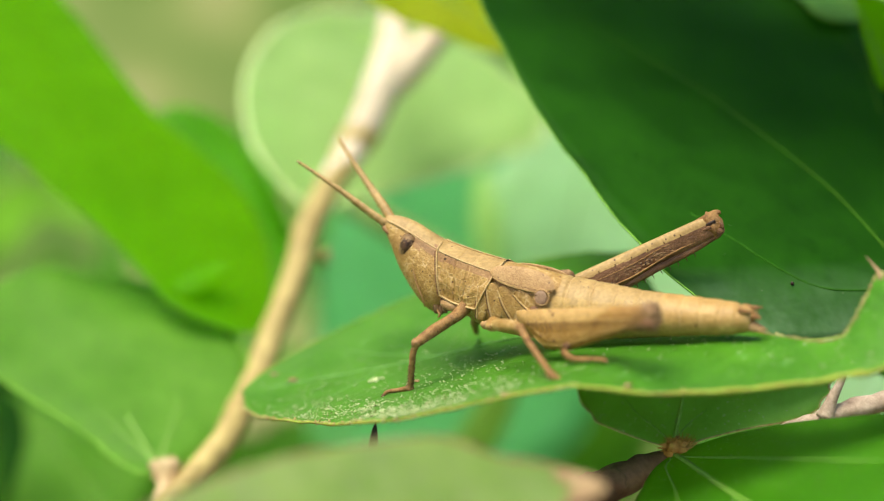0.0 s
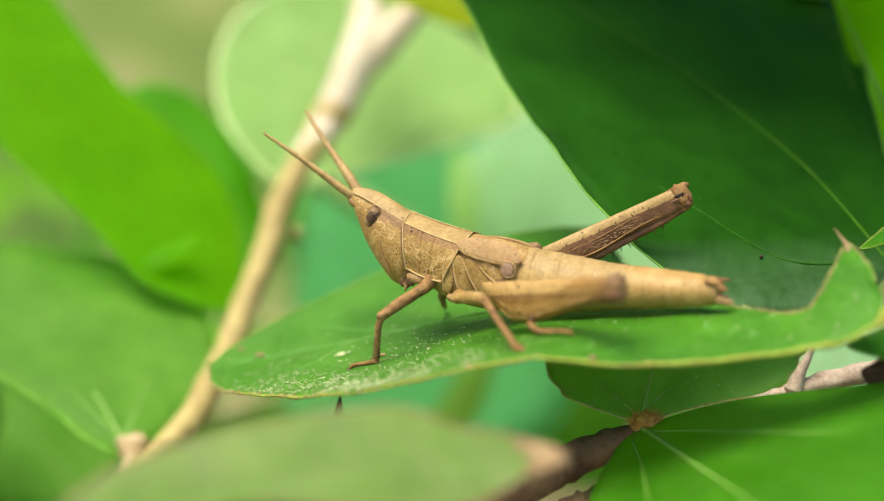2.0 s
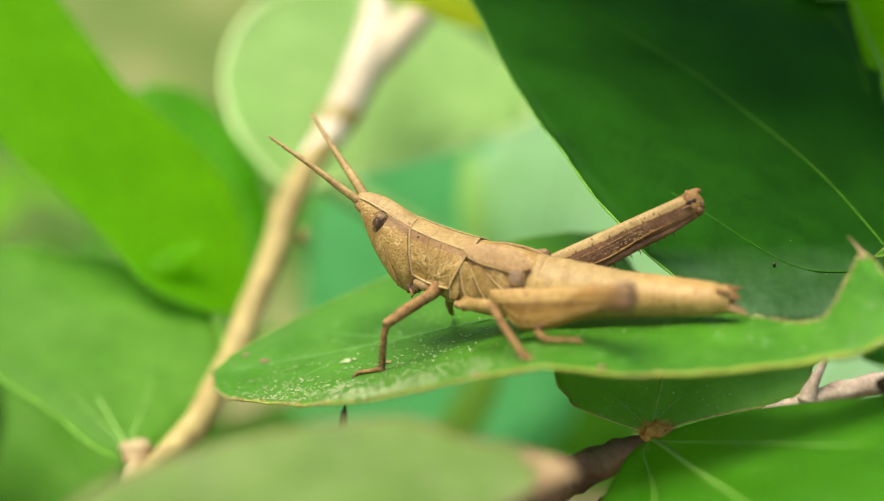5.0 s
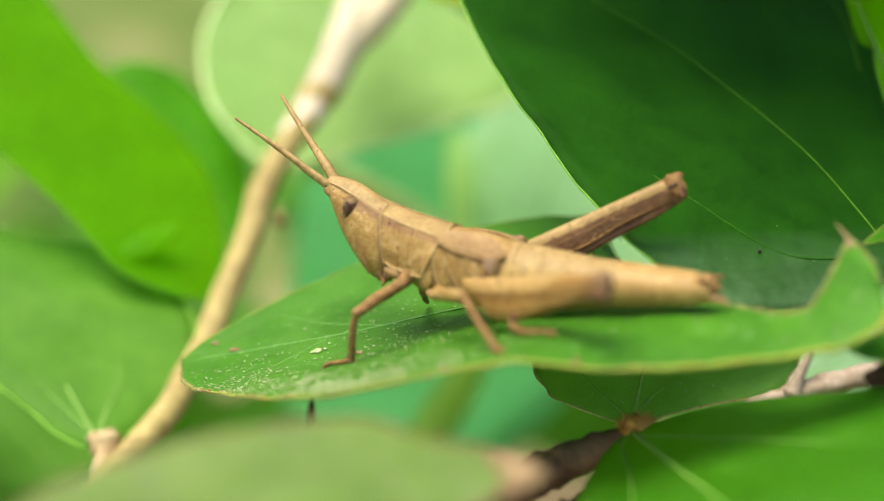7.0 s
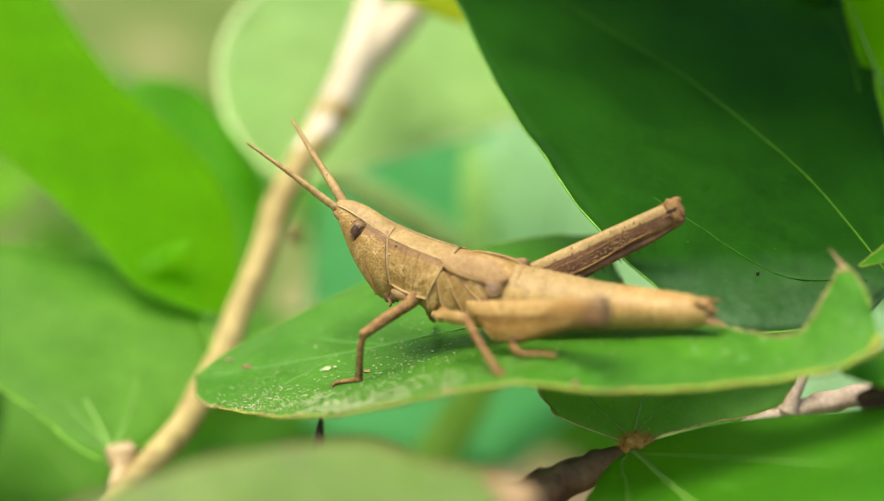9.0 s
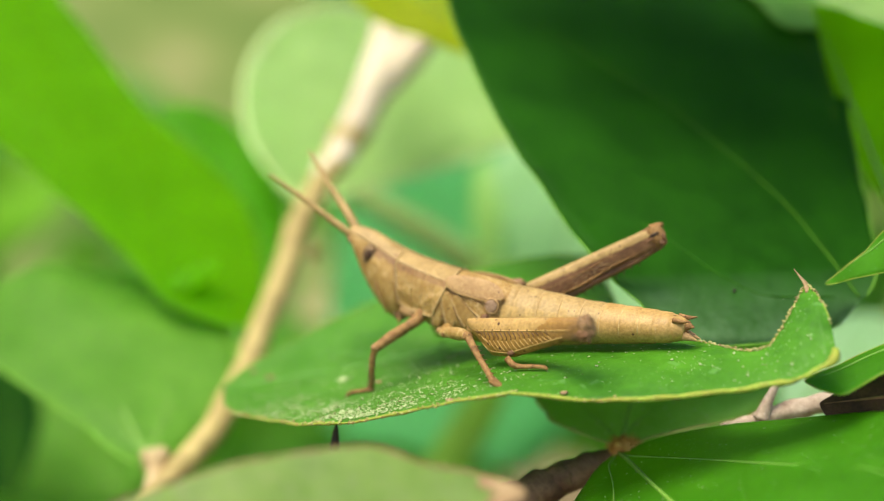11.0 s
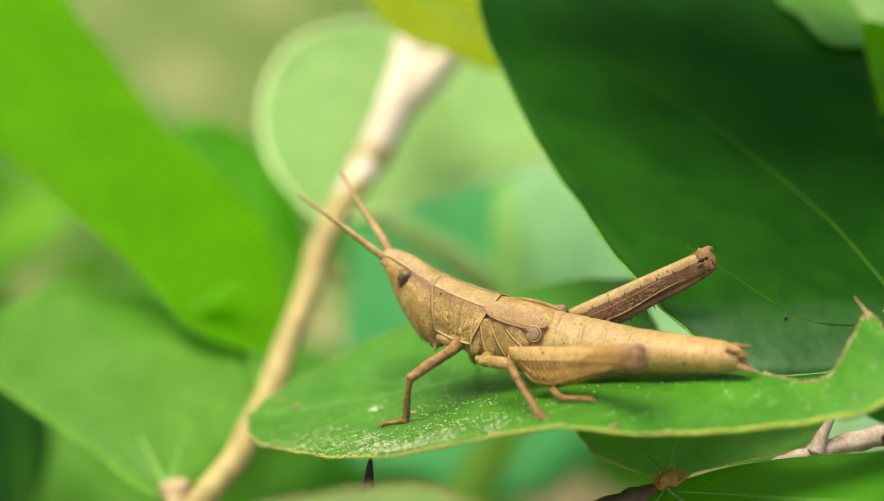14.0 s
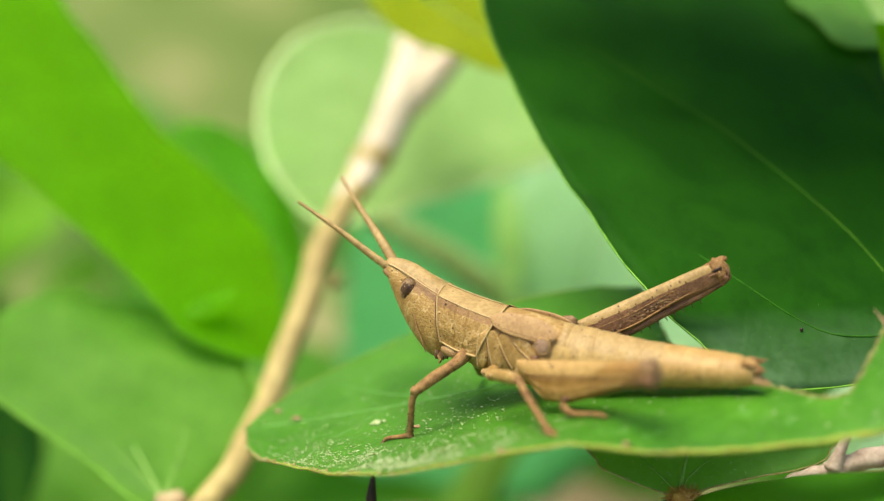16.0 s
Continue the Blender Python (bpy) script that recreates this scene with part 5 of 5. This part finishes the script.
# hind legs: clubbed thigh with ridges, knee, shin folded under it
def thigh(name, hip, knee, mat, hip_r, knee_r, bulge, thin, label, edge=0.9, strip=None, end=()):
    strip = strip or TAN_LIGHT
    hip, knee = Vector(hip), Vector(knee)
    ax = knee - hip
    along = ax.normalized()
    broad = (UP - along * UP.dot(along)).normalized()
    out = along.cross(broad)
    bm = bmesh.new()
    rings = []
    for k in range(121):
        s = k / 120
        h = table([0, 0.06, 0.2, 0.36, 0.6, 0.8, 0.9, 0.97, 1.0], [hip_r * 0.5, hip_r, bulge * 0.96, bulge, bulge * 0.78, knee_r * 1.02, knee_r, knee_r * 0.9, knee_r * 0.45], s)
        drop = (hip_r + (knee_r - hip_r) * s) - h if s < 0.9 else 0.0
        ring = []
        for j in range(72):
            a = 2 * math.pi * j / 72
            y, x = math.sin(a), math.cos(a)
            y = math.copysign(abs(y) ** 0.8, y)
            x = math.copysign(abs(x) ** 0.8, x)
            w = thin * (h / bulge) ** 0.7
            ring.append(bm.verts.new(hip + ax * s + broad * (y * h + drop) + out * x * w))
        rings.append(ring)
    skin(bm, rings)
    def upper(c):
        d = c - hip
        q = d.dot(along) / ax.length
        return d.dot(broad) > (hip_r + (knee_r - hip_r) * q) - edge

    def browned(start):
        return lambda c: (c - hip).dot(along) / ax.length > start + 0.05 * noise.noise(c * 1.6) + 0.09 * (c - hip).dot(broad)

    zones = [(strip, upper)] + [(one, browned(start)) for one, start in end]
    return part(name, bm, mat, HOPPER_LEG[-1], label, zones=zones), hip, ax, broad, out


HOPPER_LEG = []
near_hind = limb("hind_leg", hopper, TAN, [(-0.6, 0.6, 4.3, 0.6), (-1.2, -0.4, 4.2, 0.58), (-1.3, -0.8, 4.3, 0.55)])
HOPPER_LEG.append(near_hind)
femur, hip, ax, broad, out = thigh("femur", (-1.6, -0.7, 4.45), (7.5, -9.6, 6.3), OCHRE, 0.72, 0.92, 1.56, 0.8, "straw-coloured clubbed thigh with herringbone ridges and a browned end", 0.92, OCHRE_LIGHT, ((OCHRE, 0.62), (OCHRE_DEEP, 0.72), (OCHRE_BROWN, 0.83), (KNEE, 0.93)))
face_side = out if out.y < 0 else -out
top_line = lambda s: 0.72 + 0.2 * s
half = lambda s: table([0, 0.06, 0.2, 0.36, 0.6, 0.8], [0.4, 0.72, 1.49, 1.56, 1.2, 0.93], s)
bulk = lambda s: 0.8 * (half(s) / 1.56) ** 0.7


def on_thigh(s, drop):
    """A place on the outer face of the thigh, drop below its upper edge."""
    h = half(s)
    y = max(-1, min(1, (h - drop) / h))
    return hip + ax * s + broad * (top_line(s) - drop) + face_side * (bulk(s) * (1 - abs(y) ** 2.5) ** 0.4 + 0.01)


bm = bmesh.new()
tube(bm, [(*on_thigh(s, 0.92), 0.055) for s in np.linspace(0.08, 0.86, 16)], 6, steps=1)
part("ridge", bm, OCHRE_LIGHT, femur)
bm = bmesh.new()
tube(bm, [(*on_thigh(s, 2 * half(s) - 0.42), 0.05) for s in np.linspace(0.14, 0.8, 14)], 6, steps=1)
part("ridge", bm, OCHRE_LIGHT, femur)
for k in range(17):
    s = 0.10 + 0.036 * k
    d = 0.98
    deep = 2 * half(s) - 0.5
    bm = bmesh.new()
    tube(bm, [(*on_thigh(s, d), 0.06), (*on_thigh(s + 0.022, d + (deep - d) * 0.3), 0.05), (*on_thigh(s + 0.012, d + (deep - d) * 0.42), 0.03)], 5, steps=2)
    part("chevron", bm, SEAM, femur)
    bm = bmesh.new()
    tube(bm, [(*on_thigh(s + 0.012, d + (deep - d) * 0.45), 0.035), (*on_thigh(s + 0.035, d + (deep - d) * 0.75), 0.045), (*on_thigh(s + 0.06, deep), 0.02)], 5, steps=2)
    part("rib", bm, OCHRE_LIGHT, femur)
    if k % 2 == 0:
        bm = bmesh.new()
        blob(bm, on_thigh(s + 0.01, 0.86), (0.07, 0.07, 0.09), u=6, v=5)
        part("dot", bm, SEAM, femur)
bm = bmesh.new()
blob(bm, hip + ax * 0.955 - broad * 0.02, (0.8, 0.6, 1.0), (ax.normalized(), face_side, broad), 24, 18, 0.4)
knee1 = part("knee", bm, KNEE, near_hind, "brownish knee with a dark patch")
bm = bmesh.new()
blob(bm, hip + ax * 0.95 - broad * 0.35 + face_side * 0.42, (0.6, 0.22, 0.4), (ax.normalized(), face_side, broad), 14, 9, 0.3)
part("dark_patch", bm, BROWN, knee1)
limb("tibia", near_hind, BROWN, [(7.2, -8.8, 5.9, 0.29), (5.3, -6.6, 4.9, 0.24), (3.0, -4.6, 3.9, 0.22), (1.4, -4.9, 3.2, 0.24)])
limb("tarsus", near_hind, TAN_LEG, [(1.3, -5.5, 3.1, 0.27), (1.8, -5.9, 2.65, 0.28), (2.4, -6.1, 2.55, 0.20), (3.2, -6.4, 2.65, 0.18), (4.1, -6.7, 2.66, 0.18), (4.4, -6.8, 2.5, 0.10)])

far_hind = limb("hind_leg", hopper, TAN, [(1.5, 4.2, 5.5, 0.8), (2.0, 4.6, 6.0, 0.7)])
HOPPER_LEG.append(far_hind)
femur2, hip, ax, broad, out = thigh("femur", (2.2, 4.6, 5.75), (14.15, 3.6, 11.3), BROWN, 0.8, 0.95, 1.2, 0.6, "brown inner thigh with a straw upper edge", 0.62)
toward = out if out.y < 0 else -out
for h, r in ((-0.78, 0.07), (0.1, 0.05)):
    bm = bmesh.new()
    tube(bm, [(*(hip + ax * s + broad * (h * q - 0.3 * (s < 0.6)) + toward * (0.57 * q)), r) for s, q in ((0.15, 0.95), (0.4, 1.0), (0.65, 0.85), (0.85, 0.7))], 5)
    part("rib", bm, TAN_LEG, femur2)
rnd = random.Random(8)
for name, mat, count, low, high, size in (("scale", KNEE, 120, -0.75, 0.2, 0.10), ("dark_pit", THORN, 26, -0.75, 0.3, 0.055)):
    bm = bmesh.new()
    for k in range(count):
        s, h = rnd.uniform(0.14, 0.92), rnd.uniform(low, high)
        q = table([0.15, 0.4, 0.65, 0.9], [0.95, 1.0, 0.85, 0.68], s)
        blob(bm, hip + ax * s + broad * (h * q - 0.3 * ease(0.75, 0.5, s)) + toward * (0.56 * q), (size * rnd.uniform(0.8, 2.2), 0.05, size * rnd.uniform(0.6, 1.2)), (ax.normalized(), toward, broad), 7, 5, 0.4)
    tagged(part(name, bm, mat, femur2), kind="stuff")
for k in range(6):
    s = 0.24 + 0.105 * k
    p = hip + ax * s + broad * (0.8 + 0.15 * s - 0.62 + 0.05) + toward * 0.5
    bm = bmesh.new()
    tube(bm, [(*p, 0.06), (*(p + broad * 0.09 + toward * 0.1), 0.045), (*(p + broad * 0.16 + toward * 0.14), 0.01)], 5, steps=1)
    part("tooth", bm, SEAM, femur2)
bm = bmesh.new()
blob(bm, hip + ax * 0.965 + broad * 0.05, (0.85, 0.62, 0.98), (ax.normalized(), toward, broad), 20, 14, 0.35)
knee2 = part("knee", bm, TAN_LEG, far_hind, "tan knee with dark spots")
bm = bmesh.new()
tube(bm, [(*(hip + ax * 0.82 + broad * 0.62), 0.22), (*(hip + ax * 0.92 + broad * 0.68), 0.32), (*(hip + ax * 1.0 + broad * 0.8), 0.3), (*(hip + ax * 1.035 + broad * 0.72), 0.14)], 9)
part("knee_lobe", bm, TAN_LEG, knee2)
for da, db, a, b in ((-0.15, 0.32, 0.4, 0.16), (-0.6, 0.05, 0.34, 0.12), (0.2, -0.55, 0.3, 0.2), (0.5, -0.2, 0.16, 0.3)):
    bm = bmesh.new()
    blob(bm, hip + ax * 0.97 + ax.normalized() * da + broad * db + toward * 0.58, (a, 0.06, b), (ax.normalized(), toward, broad), 10, 7, 0.6)
    part("spot", bm, THORN if db > 0.2 else BROWN, knee2)
shin = limb("tibia", far_hind, BROWN, [(*(hip + ax * 0.98 - broad * 0.75), 0.3), (*(hip + ax * 0.8 - broad * 1.1), 0.3), (*(hip + ax * 0.55 - broad * 1.32), 0.34), (*(hip + ax * 0.3 - broad * 1.6), 0.32), (*(hip + ax * 0.12 - broad * 1.6), 0.25)])
bristles(shin, hip + ax * 0.82 - broad * 1.3, hip + ax * 0.38 - broad * 1.75, -broad + ax.normalized() * 0.3, 8, 0.45, SEAM)

# ---- distance ----
def scatter(name, label, mat, count, box, size, seed, skip=None):
    """Far foliage of the bush: many small folded leaves in one mesh."""
    rnd = random.Random(seed)
    verts, faces = [], []
    for k in range(count):
        c = Vector([rnd.uniform(a, b) for a, b in box])
        if skip and skip(c):
            continue
        turn = Euler((rnd.gauss(0.3, 0.6), rnd.gauss(0, 0.5), rnd.uniform(0, 6.28))).to_matrix()
        ln = rnd.uniform(*size)
        w = ln * rnd.uniform(0.28, 0.42)
        base = len(verts)
        for s in (0.0, 0.12, 0.35, 0.65, 0.88, 1.0):
            h = w * math.sin(math.pi * min(1, s + 0.02) ** 0.8) ** 0.7 if 0 < s < 1 else 0.3
            for q in (-1, 0, 1):
                verts.append((c + turn @ Vector((q * h, (s - 0.5) * ln, abs(q) * h * 0.25 - (s - 0.5) ** 2 * ln * 0.5))) * MM)
        for r in range(5):
            for q in range(2):
                i = base + r * 3 + q
                faces.append((i, i + 1, i + 4, i + 3))
    me = bpy.data.meshes.new(name)
    me.from_pydata(verts, [], faces)
    me.materials.append(mat)
    ob = new(name, me)
    ob.location = (0, 0, LIFT)
    return tagged(ob, label, "foliage", kind="stuff")


FAR_LEAF = leaf_material("leaf_far", (0.05, 0.20, 0.015), (0.13, 0.34, 0.05), (0.25, 0.6, 0.05), 0.5, cells=300)
scatter("far_foliage", "blurred green foliage of the bush in the distance", FAR_LEAF, 500, ((-300, 300), (190, 420), (-300, 160)), (40, 75), 3, lambda c: c.x < -20 and c.z > 5)
# added out of view to hold back sky light and tint it green
scatter("unseen_foliage", "unseen green foliage added all round to cut and tint the sky light", FAR_LEAF, 500, ((-420, 420), (-420, 300), (-320, 130)), (40, 75), 4, lambda c: abs(c.x) < 130 and c.y > -160 or abs(c.x) < 90)

# backdrop gives off its own light, as the sun leaves it dark
m, n, l, p = material("glowing_distance")
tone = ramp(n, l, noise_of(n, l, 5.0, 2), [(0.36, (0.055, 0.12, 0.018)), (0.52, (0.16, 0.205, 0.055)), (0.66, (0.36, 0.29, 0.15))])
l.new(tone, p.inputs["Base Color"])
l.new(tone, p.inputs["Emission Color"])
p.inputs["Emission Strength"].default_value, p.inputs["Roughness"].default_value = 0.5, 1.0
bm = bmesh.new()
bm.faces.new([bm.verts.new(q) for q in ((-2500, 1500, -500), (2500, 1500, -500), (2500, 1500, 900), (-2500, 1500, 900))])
tagged(part("backdrop", bm, m, None, "glowing olive and tan backdrop for the distance behind the bush"), kind="structure")
bm = bmesh.new()
bm.faces.new([bm.verts.new(q) for q in ((-2e6, -2e6, -500), (2e6, -2e6, -500), (2e6, 2e6, -500), (-2e6, 2e6, -500))])
tagged(part("ground", bm, SOIL, None, "bare brown soil under the bush"), kind="structure")
